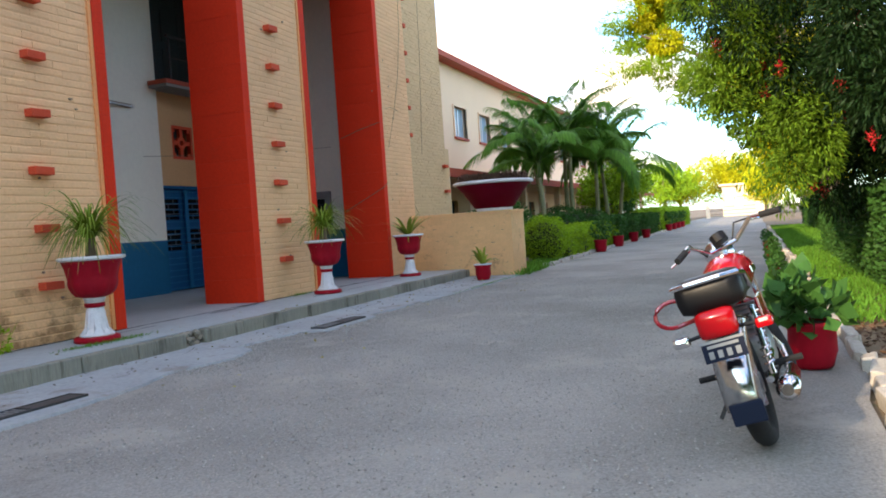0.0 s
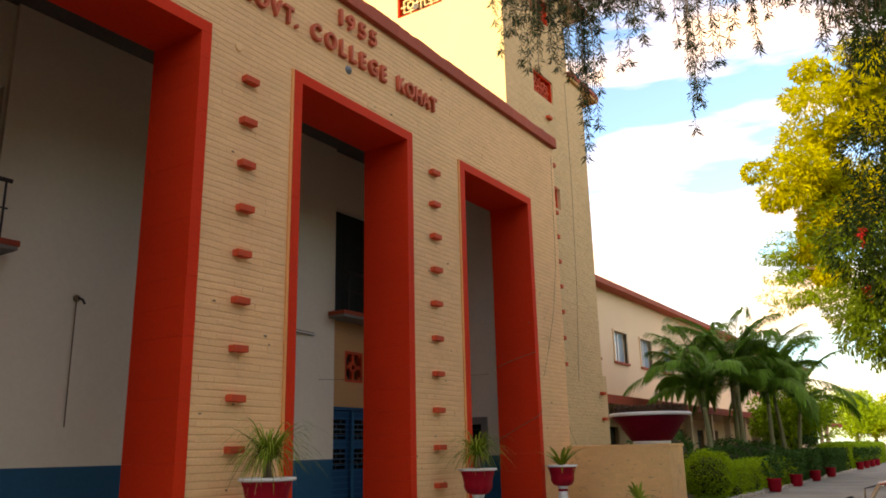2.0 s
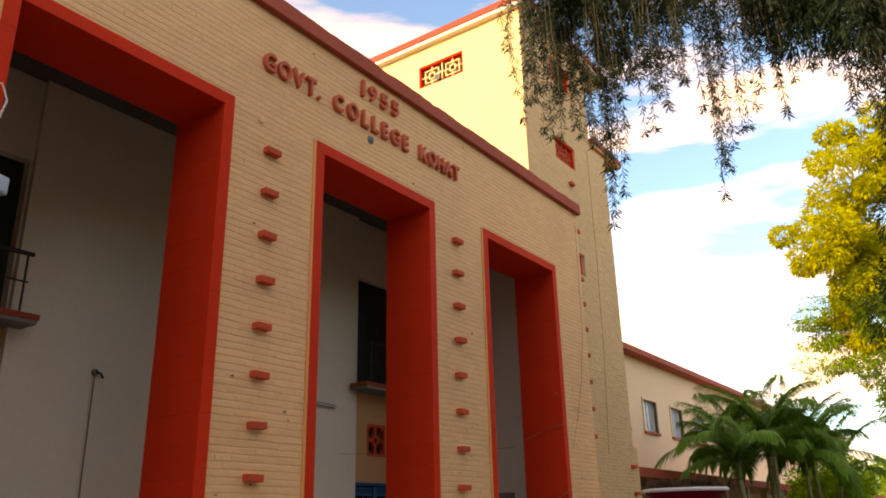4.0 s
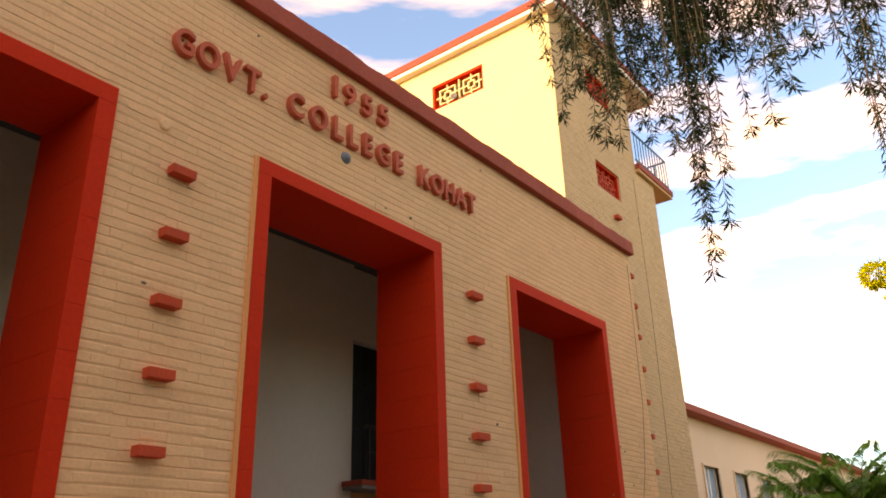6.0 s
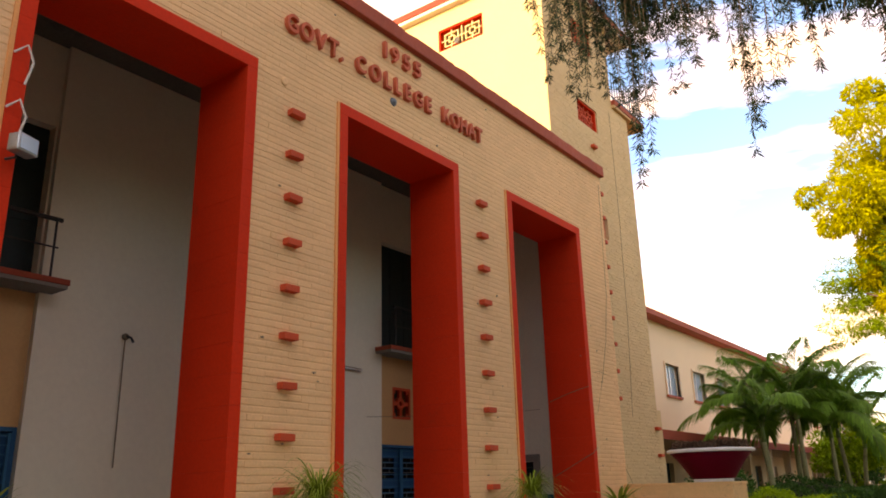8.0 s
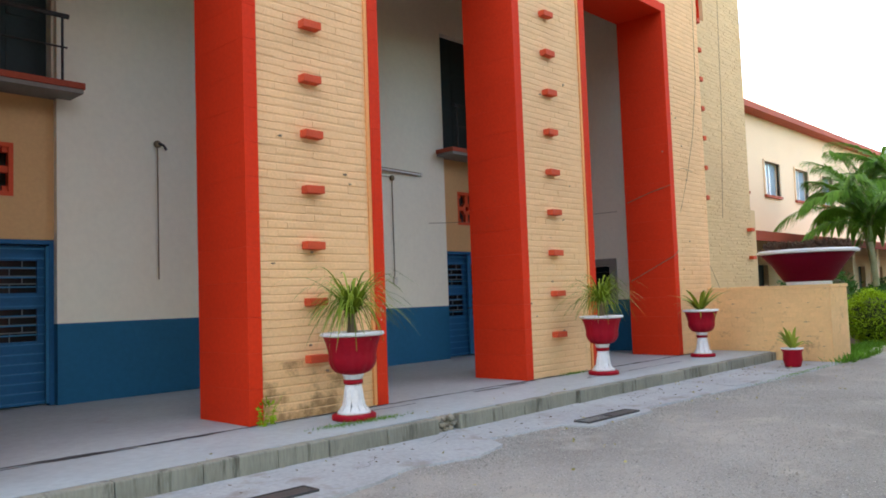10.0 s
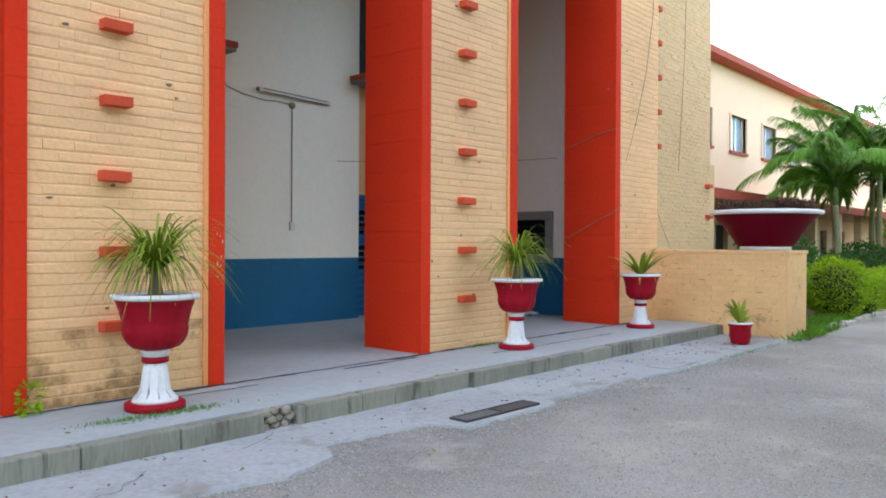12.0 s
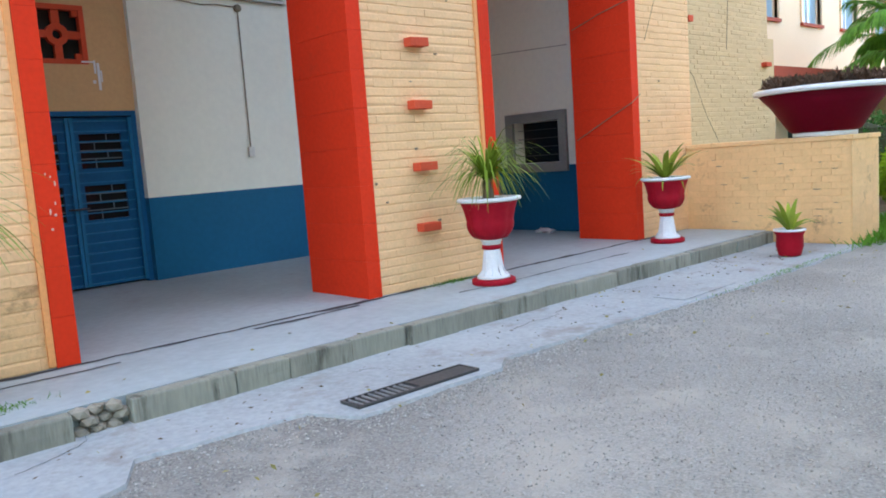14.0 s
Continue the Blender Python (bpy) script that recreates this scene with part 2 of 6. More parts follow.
def lathe(profile, n=28, wobble=0.0):
    """Turns (radius, z) pairs round the z axis."""
    bm = bmesh.new()
    rings = []
    for r, z in profile:
        rings.append([bm.verts.new((r * math.cos(a) * (1 + wobble * math.sin(3 * a)), r * math.sin(a) * (1 + wobble * math.sin(3 * a)), z)) for a in (2 * math.pi * i / n for i in range(n))])
    for a, b in zip(rings, rings[1:]):
        for i in range(n):
            bm.faces.new((a[i], a[(i + 1) % n], b[(i + 1) % n], b[i]))
    bm.faces.new(rings[0][::-1])
    bm.faces.new(rings[-1])
    return bm


def tube(points, radius, n=8, bm=None, taper=1.0):
    """A round bar along the points."""
    bm = bm or bmesh.new()
    pts = [Vector(p) for p in points]
    rings = []
    for i, p in enumerate(pts):
        d = (pts[min(i + 1, len(pts) - 1)] - pts[max(i - 1, 0)]).normalized()
        side = d.cross(Vector((0, 0, 1)) if abs(d.z) < 0.9 else Vector((1, 0, 0))).normalized()
        up = side.cross(d)
        r = radius * (1 + (taper - 1) * i / max(1, len(pts) - 1))
        rings.append([bm.verts.new(p + r * (math.cos(a) * side + math.sin(a) * up)) for a in (2 * math.pi * k / n for k in range(n))])
    for a, b in zip(rings, rings[1:]):
        for k in range(n):
            bm.faces.new((a[k], a[(k + 1) % n], b[(k + 1) % n], b[k]))
    bm.faces.new(rings[0])
    bm.faces.new(rings[-1][::-1])
    bmesh.ops.recalc_face_normals(bm, faces=bm.faces)
    return bm


def holed(axis, a0, a1, z0, z1, d0, d1, holes):
    """A wall along x or y from a0 to a1, d0 to d1 thick, with openings (a, b, z, z) right through it."""
    bm = bmesh.new()
    al = sorted({a0, a1, *(min(max(h[i], a0), a1) for h in holes for i in (0, 1))})
    zl = sorted({z0, z1, *(min(max(h[i], z0), z1) for h in holes for i in (2, 3))})
    solid = lambda i, k: 0 <= i < len(al) - 1 and 0 <= k < len(zl) - 1 and not any(h[0] < (al[i] + al[i + 1]) / 2 < h[1] and h[2] < (zl[k] + zl[k + 1]) / 2 < h[3] for h in holes)
    vert = {}

    def v(a, d, z):
        key = (a, d, z)
        if key not in vert:
            vert[key] = bm.verts.new((a, d, z) if axis == "x" else (d, a, z))
        return vert[key]
    for i in range(len(al) - 1):
        for k in range(len(zl) - 1):
            if not solid(i, k):
                continue
            a, b, z, y = al[i], al[i + 1], zl[k], zl[k + 1]
            bm.faces.new((v(a, d0, z), v(b, d0, z), v(b, d0, y), v(a, d0, y)))
            bm.faces.new((v(a, d1, y), v(b, d1, y), v(b, d1, z), v(a, d1, z)))
            if not solid(i - 1, k):
                bm.faces.new((v(a, d0, y), v(a, d1, y), v(a, d1, z), v(a, d0, z)))
            if not solid(i + 1, k):
                bm.faces.new((v(b, d0, z), v(b, d1, z), v(b, d1, y), v(b, d0, y)))
            if not solid(i, k - 1):
                bm.faces.new((v(a, d0, z), v(a, d1, z), v(b, d1, z), v(b, d0, z)))
            if not solid(i, k + 1):
                bm.faces.new((v(a, d0, y), v(b, d0, y), v(b, d1, y), v(a, d1, y)))
    bmesh.ops.recalc_face_normals(bm, faces=bm.faces)
    return bm


def structure(name, bm, mat, label, category="wall"):
    return tagged(obj(name, bm, mat), label, category, kind="structure")


RNG = np.random.default_rng(7)


def leaves(centres, ways, length, width, rng=RNG, spread=0.4):
    """Pointed leaves, one at each centre along its way; returns vertices and faces."""
    n = len(centres)
    c, u = np.asarray(centres, float), np.asarray(ways, float)
    u = u + rng.normal(0, spread, (n, 3))
    u /= np.linalg.norm(u, axis=1, keepdims=True) + 1e-9
    s = np.cross(u, rng.normal(0, 1, (n, 3)))
    s /= np.linalg.norm(s, axis=1, keepdims=True) + 1e-9
    k = rng.uniform(0.65, 1.25, (n, 1))
    bend = np.cross(u, s) * length * 0.12 * k
    v = np.stack((c, c + u * length * 0.5 * k + s * width * 0.5 * k + bend, c + u * length * k, c + u * length * 0.5 * k - s * width * 0.5 * k + bend), 1).reshape(-1, 3)
    return v, np.arange(4 * n).reshape(-1, 4)


def leaf_part(name, v, f, mat, parent=None, label=""):
    me = bpy.data.meshes.new(name)
    n = len(f)
    me.vertices.add(len(v))
    me.vertices.foreach_set("co", np.asarray(v, np.float32).ravel())
    me.loops.add(4 * n)
    me.loops.foreach_set("vertex_index", np.asarray(f, np.int32).ravel())
    me.polygons.add(n)
    me.polygons.foreach_set("loop_start", np.arange(n, dtype=np.int32) * 4)
    me.update(calc_edges=True)
    me.validate()
    me.materials.append(mat)
    ob = new(name, me)
    ob.parent = parent
    if label:
        ob["label"] = label
    return ob


def clump_points(clumps, per, rng=RNG):
    """Points in the outer parts of uneven clumps (x, y, z, rx, ry, rz), and the ways out of them."""
    c, w = [], []
    for x, y, z, rx, ry, rz in clumps:
        d = rng.normal(0, 1, (per, 3))
        d /= np.linalg.norm(d, axis=1, keepdims=True)
        r = rng.uniform(0.35, 1.0, (per, 1)) ** 0.5
        c.append(np.array((x, y, z)) + d * r * np.array((rx, ry, rz)))
        w.append(d)
    return np.concatenate(c), np.concatenate(w)

# ---- ground, road and plinth ----
bm = bmesh.new()
bmesh.ops.create_grid(bm, x_segments=60, y_segments=60, size=1500)
for v in bm.verts:
    v.co.z = -0.05
structure("ground", bm, SOIL, "dry brown soil ground with sparse green patches", "ground")

bm = bmesh.new()
grid = {}
xs = [-40 + 0.5 * i for i in range(300)]
ys = [-7.72, -7.2, -6.6, -6, -5.4, -4.8, -4.2, -3.6, -3.0, -2.6, -2.25, -1.9, -1.6, -1.25]
for i, x in enumerate(xs):
    for k, y in enumerate(ys):
        edge = 0.12 * noise.noise((x * 0.9, y, 3)) if k == 0 else 0
        grid[i, k] = bm.verts.new((x, y + edge, -0.008 + 0.008 * noise.noise((x * 0.7, y * 0.7, 0))))
for i in range(len(xs) - 1):
    for k in range(len(ys) - 1):
        bm.faces.new((grid[i, k], grid[i + 1, k], grid[i + 1, k + 1], grid[i, k + 1]))
structure("road", bm, ASPHALT, "worn grey asphalt road with fine loose gravel", "road")

# pale cement apron with a broken outer edge
bm = bmesh.new()
low, high = [], []
EDGE_X = (-20, 4.6, 5.6, 6.2, 6.75, 6.9, 7.9, 8.05, 9.3, 9.5, 11.5, 13, 16.1)
EDGE_Y = (-2.5, -2.42, -2.2, -2.35, -2.2, -1.9, -2.02, -2.36, -2.36, -2.2, -2.3, -2.42, -2.42)
n = 900
for i in range(n):
    x = -20 + 36.1 * i / (n - 1)
    e = float(np.interp(x, EDGE_X, EDGE_Y)) + 0.05 * noise.noise((x * 2.1, 2, 5)) + 0.025 * noise.noise((x * 7, 2, 5)) + 0.012 * noise.noise((x * 21, 2, 5))
    low.append((bm.verts.new((x, e, 0.014)), bm.verts.new((x, e - 0.015, -0.02))))
    high.append(bm.verts.new((x, -1.2, 0.02)))
for i in range(n - 1):
    bm.faces.new((low[i][0], low[i + 1][0], high[i + 1], high[i]))
    bm.faces.new((low[i][1], low[i + 1][1], low[i + 1][0], low[i][0]))
structure("pavement", bm, APRON, "pale cracked cement apron with a broken edge", "pavement")


# cracks in the apron
bm = bmesh.new()
for cx, cy, way, n in ((6.4, -1.6, 0.5, 16), (8.6, -1.5, -0.9, 12), (10.2, -1.7, 0.35, 18), (12.0, -1.45, -0.6, 14), (5.2, -1.9, 0.2, 12), (13.6, -1.8, 0.5, 12)):
    x, y = cx, cy
    for i in range(n):
        d = way + 1.6 * noise.noise((x * 11, y * 11, cx)) + 0.6 * noise.noise((x * 3, y * 3, cx))
        x1, y1 = x + 0.05 * math.cos(d), y + 0.05 * math.sin(d)
        w = 0.0035
        bm.faces.new([bm.verts.new(p) for p in ((x, y - w, 0.0235), (x1, y1 - w, 0.0235), (x1, y1 + w, 0.0235), (x, y + w, 0.0235))])
        x, y = x1, y1
        if y < -2.1 or y > -1.32:
            break
tagged(obj("apron_crack", bm, DARK), "thin dark cracks in the cement apron", "crack", kind="structure")

# grit lying on the road and along the broken apron edge
rng = np.random.default_rng(3)
vs, fs = [], []
for i in range(38000):
    x, y = rng.uniform(3, 15), -7.0 + 4.7 * rng.random()
    if i % 9 == 0:
        x = rng.uniform(5.5, 13)
        y = float(np.interp(x, EDGE_X, EDGE_Y)) - abs(rng.normal(0, 0.22)) - 0.02
    s = rng.uniform(0.0025, 0.0075) * (1.4 if i % 9 == 0 else 1.0)
    b = len(vs)
    q = rng.normal(0, 0.35, (5, 2)) * s
    vs += [(x - s + q[0][0], y + q[0][1], -0.004), (x + q[1][0], y - s + q[1][1], -0.004), (x + s + q[2][0], y + q[2][1], -0.004), (x + q[3][0], y + s + q[3][1], -0.004), (x + q[4][0], y + q[4][1], s * 0.5)]
    fs += [(b, b + 1, b + 4), (b + 1, b + 2, b + 4), (b + 2, b + 3, b + 4), (b + 3, b, b + 4)]
tagged(raw("gravel", vs, fs, STONE), "scattered loose grey gravel on the asphalt", "gravel", kind="stuff")

# plinth floor behind the kerb stones
PL = 0.18
structure("floor", box(-20, 16.0, -1.19, 4.25, -0.04, PL), CONCRETE, "smooth grey cement porch floor", "floor")
bm = bmesh.new()
for y_base, x_from, x_to, thick in ((-0.07, 0.9, 15.6, 1.0), (-0.20, 8.6, 9.7, 0.7), (-0.30, 6.2, 7.4, 0.6), (-0.62, 10.6, 13.5, 0.35), (-0.14, 3.0, 4.1, 0.6)):
    x = x_from
    y = y_base
    while x < x_to:
        x1 = x + 0.05
        y1 = y_base + 0.05 * noise.noise((x1 * 1.3, y_base * 9, 9)) + 0.022 * noise.noise((x1 * 7, y_base * 9, 4))
        w0 = thick * (0.020 + 0.05 * max(0, noise.noise((x * 2.3, 4, y_base * 5)) + 0.25))
        w1 = thick * (0.020 + 0.05 * max(0, noise.noise((x1 * 2.3, 4, y_base * 5)) + 0.25))
        bm.faces.new([bm.verts.new(p) for p in ((x, y - w0, PL + 0.004), (x1, y1 - w1, PL + 0.004), (x1, y1 + w1, PL + 0.004), (x, y + w0, PL + 0.004))])
        x, y = x1, y1
tagged(obj("floor_crack", bm, DARK), "dark winding crack across the cement floor", "crack", kind="structure")


def kerb_stone(seed, length):
    bm = box(0, length, 0, 0.115, 0, PL + 0.002, bevel=0.014)
    bmesh.ops.subdivide_edges(bm, edges=bm.edges[:], cuts=1, use_grid_fill=True)
    for v in bm.verts:
        k = noise.noise_vector((v.co + Vector((seed * 7.1, 0, 0))) * 5)
        v.co += Vector((0, 0.014 * k.y, 0.010 * k.z - 0.004 if v.co.z > 0.1 else 0))
    return bm


# ---- portico: piers, portals, spandrel ----
TOP, SOFFIT, EAVE_Z = 6.945, 6.775, 8.63
PORTALS = [(2.52, 5.533), (7.101, 10.115), (11.726, 14.778)]
BAND = 0.165
END = 16.2
front = tagged(new("wall_front"), "cream painted brick portico front with three tall openings", "wall", kind="structure")
holes = [(a, b, 0.0, TOP) for a, b in PORTALS]
part("mortar_bed", holed("x", 0.9, END, PL, EAVE_Z, 0.003, 0.94, holes), MORTAR, front)

# painted brick courses: the nearest ones singly, the rest as one mesh
COURSE, BRICK = 0.62 / 7, 0.245
z, row = PL, 0
near_spots, far_v, far_f = [], [], []
damp_f = []
rng = np.random.default_rng(11)
while z < EAVE_Z - 0.02:
    spans = [(0.9, PORTALS[0][0]), (PORTALS[0][1], PORTALS[1][0]), (PORTALS[1][1], PORTALS[2][0]), (PORTALS[2][1], END)] if z < TOP else [(0.9, END)]
    for a, b in spans:
        x = a - (BRICK / 2 if row % 2 else 0)
        while x < b - 0.02:
            x0, x1 = max(x, a), min(x + BRICK, b)
            x += BRICK
            if x1 - x0 < 0.03:
                continue
            z1 = min(z + COURSE - 0.003, EAVE_Z)
            if 10.11 < x0 and x1 < 11.73 and z < 3.9 and x1 - x0 > 0.22 and len(near_spots) < 200:
                near_spots.append((x0, z))
                continue
            if 5.53 < x0 and x1 < 7.11 and z < 2.2 and x1 - x0 > 0.22 and len(near_spots) < 295:
                near_spots.append((x0, z))
                continue
            y = -0.004 + rng.normal(0, 0.0008)
            t0, t1 = rng.normal(0, 0.0009, 2)
            ei = 0.0015 if rng.random() < 0.12 else 0.0002
            b0 = len(far_v)
            e = 0.004 if rng.random() < 0.28 else rng.uniform(0.010, 0.025)
            zj0, zj1 = rng.normal(0, 0.0022, 2)
            far_v += [(x0, y + t0 + 0.0065, z), (x1, y + t1 + 0.0065, z), (x1, y + t1 + 0.0065, z1), (x0, y + t0 + 0.0065, z1),
                      (x0 + ei, y + t0, z + e + zj0), (x1 - ei, y + t1, z + e + zj1), (x1 - ei, y + t1, z1 - e * 0.7 + zj1), (x0 + ei, y + t0, z1 - e * 0.7 + zj0)]
            (damp_f if x1 < 7.2 and z < 0.75 else far_f).extend([(b0 + 4, b0 + 5, b0 + 6, b0 + 7)] + [(b0 + i, b0 + (i + 1) % 4, b0 + 4 + (i + 1) % 4, b0 + 4 + i) for i in range(4)])
    z += COURSE
    row += 1
tagged(raw("brickwork", far_v, far_f, CREAM, front), kind="stuff")
tagged(raw("brickwork", far_v, damp_f, CREAM_DAMP, front), kind="stuff")

# orange that paints low sun caught on the left side of each frame
LIT_EDGE = material("light_catching_edge", (0.82, 0.34, 0.12), 0.75, 0.12, 1.5, 30, 0.4)
for k, (a, b) in enumerate(PORTALS):
    portal = tagged(new(("portal_left", "portal_middle", "portal_right")[k]), "red painted block surround lining a tall porch opening", "door surround", "portico openings", "structure")
    for x0 in (a, b - BAND):
        h = (SOFFIT - PL) / 18
        for i in range(18):
            bm = box(0, BAND, -0.035, 0.95, 0.0, h - 0.001, bevel=0.003)
            me = bpy.data.meshes.new("block") if i == 0 and x0 == a else block_mesh
            if i == 0 and x0 == a:
                bm.to_mesh(me)
                me.materials.append(RED_PIECE)
                block_mesh = me
            bm.free()
            ob = new("block", block_mesh)
            ob.parent = portal
            ob.location = (x0, 0.0025 * noise.noise((i * 3.1, x0, 0)), PL + i * h)
    part("lintel", box(a, b, -0.035, 0.95, SOFFIT, TOP, bevel=0.004), RED, portal)
    part("edge_fillet", box(a - 0.05, a - 0.001, -0.03, 0.02, PL + 0.01, TOP, bevel=0.006), LIT_EDGE, portal, "narrow orange strip painted as light on the frame's side")

BARE_PINK = material("bare_pinkish_plaster", (0.62, 0.36, 0.28), 0.85, 0.2, 4, 40, 0.3)
# bare whitish chips in the red paint of one jamb
rng = np.random.default_rng(29)
for i in range(7):
    x, z = 7.20 + rng.normal(0, 0.03), 1.18 + 0.075 * i + rng.normal(0, 0.03)
    a, b = rng.uniform(0.005, 0.014), rng.uniform(0.008, 0.026)
    ring_ = [(a * math.cos(t) * rng.uniform(0.6, 1.2), b * math.sin(t) * rng.uniform(0.6, 1.2)) for t in np.linspace(0, 2 * math.pi, 9)[:-1]]
    raw("paint_chip", [(x + p, -0.0395, z + q) for p, q in ring_] + [(x + p, -0.030, z + q) for p, q in ring_], [tuple(range(8))] + [(k, (k + 1) % 8, 8 + (k + 1) % 8, 8 + k) for k in range(8)], BARE_PINK, front)

# protruding red bricks
ornament = bpy.data.meshes.new("brick")
bm = box(-0.12, 0.12, -0.115, 0.02, -0.043, 0.043, bevel=0.006)
bm.to_mesh(ornament)
bm.free()
ornament.materials.append(RED_BRICK)
for x in (1.65, 6.215, 10.778):
    for i in range(10):
        ob = new("brick", ornament)
        ob.parent = front
        ob.matrix_basis = pose(x + 0.008 * math.sin(i * 2.3), 0.003 * math.sin(i * 5), 0.8 + 0.62 * i, 0, 1.2 * math.sin(i * 3.7), 1.5 * math.sin(i * 1.9))
for i in range(4, 13):
    ob = new("brick", ornament)
    ob.parent = front
    ob.matrix_basis = pose(END + 0.05, 0.115, 0.8 + 0.62 * i, 0, 0, 90)

# eave, roof, ceiling, side walls
bm = box(0.7, END + 0.03, -0.11, 7.0, EAVE_Z, EAVE_Z + 0.26, bevel=0.012)
# the long front edge is chipped and uneven
bmesh.ops.bisect_plane(bm, geom=bm.verts[:] + bm.edges[:] + bm.faces[:], plane_co=(0, 0.3, 0), plane_no=(0, 1, 0))
for i in range(150):
    bmesh.ops.bisect_plane(bm, geom=bm.verts[:] + bm.edges[:] + bm.faces[:], plane_co=(0.75 + 0.103 * i, 0, 0), plane_no=(1, 0, 0))
for v in bm.verts:
    if v.co.y < 0:
        k = noise.noise((v.co.x * 1.9, v.co.z * 3, 5)) + 0.6 * noise.noise((v.co.x * 6.5, v.co.z * 3, 9))
        v.co.y += 0.016 * k
        v.co.z += 0.011 * k if v.co.z < EAVE_Z + 0.1 else -0.020 * max(0, k)
structure("roof_slab", bm, EAVE_RED, "dull red painted concrete eave slab with chipped edge", "roof")
# concrete colour lowered so the ceiling carries the porch's shade
DIM_CONCRETE = material("darkened_bare_concrete", (0.13, 0.12, 0.105), 0.9, 0.25, 0.6, 20, 0.4, (0.08, 0.075, 0.07), 0.58)
structure("ceiling", box(1.1, 15.6, 0.95, 4.1, 8.36, 8.5), DIM_CONCRETE, "bare concrete porch ceiling, coloured dark for its shade", "ceiling")
structure("wall_porch_left", box(0.9, 1.1, 0.95, 4.2, PL, EAVE_Z), WHITE_WALL, "off-white plaster end wall")
END_IN = 15.4
end_wall = tagged(new("wall_porch_end"), "off-white porch end wall with blue painted dado", "wall", kind="structure")
part("plaster", holed("y", 0.94, 4.2, 1.25, EAVE_Z, END_IN, END_IN + 0.3, [(1.83, 2.80, 1.30, 1.97)]), WHITE_WALL, end_wall)
part("dado", box(END_IN - 0.004, END_IN + 0.3, 0.94, 4.2, PL, 1.25), DADO, end_wall, "glossy blue painted dado")
win = tagged(new("window_1"), "recessed dark window in a grey cement frame", "window", kind="structure")
for y0, y1, z0, z1 in ((1.68, 2.95, 1.97, 2.12), (1.68, 2.95, 1.15, 1.30), (1.68, 1.83, 1.30, 1.97), (2.80, 2.95, 1.30, 1.97)):
    part("window_frame", box(END_IN - 0.06, END_IN + 0.02, y0, y1, z0, z1, bevel=0.008), GREY_FRAME, win)
part("pane", box(END_IN + 0.24, END_IN + 0.25, 1.83, 2.80, 1.30, 1.97), BLACK_PANE, win)
for i in range(4):
    part("bar", tube([(END_IN + 0.1, 1.83, 1.42 + 0.14 * i), (END_IN + 0.1, 2.80, 1.42 + 0.14 * i)], 0.005, 6), IRON, win)

# back of the porch: white panels and door bays
BAYS = [(3.29, 4.93), (7.86, 9.5), (12.5, 14.1)]
PANELS = [(1.1, 3.29), (4.93, 7.86), (9.5, 12.5), (14.1, 15.4)]
for k, (a, b) in enumerate(PANELS):
    w = tagged(new("wall_back_%d" % (k + 1)), "off-white distempered porch wall with blue dado", "wall", kind="structure")
    part("plaster", box(a, b, 3.86, 4.2, 1.25, EAVE_Z), WHITE_WALL, w)
    part("dado", box(a, b, 3.856, 4.2, PL, 1.25), DADO, w, "glossy blue painted dado")


def jali(name, width, height, depth, modules, frame_mat, grid_mat, label):
    """A pierced cement screen: a frame, and in each module a small square ring with arms to the edges."""
    g = empty(name, Matrix(), label, "ventilator screen", kind="structure")
    f = 0.05
    for x0, x1, z0, z1 in ((0, width, 0, f), (0, width, height - f, height), (0, f, f, height - f), (width - f, width, f, height - f)):
        part("screen_frame", box(x0, x1, -0.01, depth, z0, z1), frame_mat, g)
    m = (width - 2 * f) / modules
    t, d0, d1 = 0.035, depth * 0.3, depth * 0.75
    h = height - 2 * f
    for i in range(modules):
        x, bm = f + i * m, bmesh.new()
        cx, cz, r = x + m / 2, f + h / 2, min(m, h) * 0.17
        for x0, x1, z0, z1 in ((cx - r, cx + r, cz + r - t, cz + r), (cx - r, cx + r, cz - r, cz - r + t), (cx - r, cx - r + t, cz - r + t, cz + r - t), (cx + r - t, cx + r, cz - r + t, cz + r - t),
                               (cx - t / 2, cx + t / 2, cz + r, f + h), (cx - t / 2, cx + t / 2, f, cz - r), (x, cx - r, cz - t / 2, cz + t / 2), (cx + r, x + m, cz - t / 2, cz + t / 2),
                               (x + m * 0.16, x + m * 0.16 + t, cz + t / 2, f + h * 0.84), (x + m * 0.16 + t, cx - t / 2, f + h * 0.84 - t, f + h * 0.84),
                               (x + m * 0.84 - t, x + m * 0.84, f + h * 0.16, cz - t / 2), (cx + t / 2, x + m * 0.84 - t, f + h * 0.16, f + h * 0.16 + t),
                               (x + m * 0.16, x + m * 0.16 + t, f + h * 0.16, cz - t / 2), (x + m * 0.16 + t, cx - t / 2, f + h * 0.16, f + h * 0.16 + t),
                               (x + m * 0.84 - t, x + m * 0.84, cz + t / 2, f + h * 0.84), (cx + t / 2, x + m * 0.84 - t, f + h * 0.84 - t, f + h * 0.84)):
            if x1 > x0 and z1 > z0:
                box(x0, x1, d0, d1, z0, z1, bm)
        part("lattice", bm, grid_mat, g)
        if i:
            part("mullion", box(x - t / 2, x + t / 2, d0 - 0.004, d1 + 0.004, f, f + h), grid_mat, g)
    return g


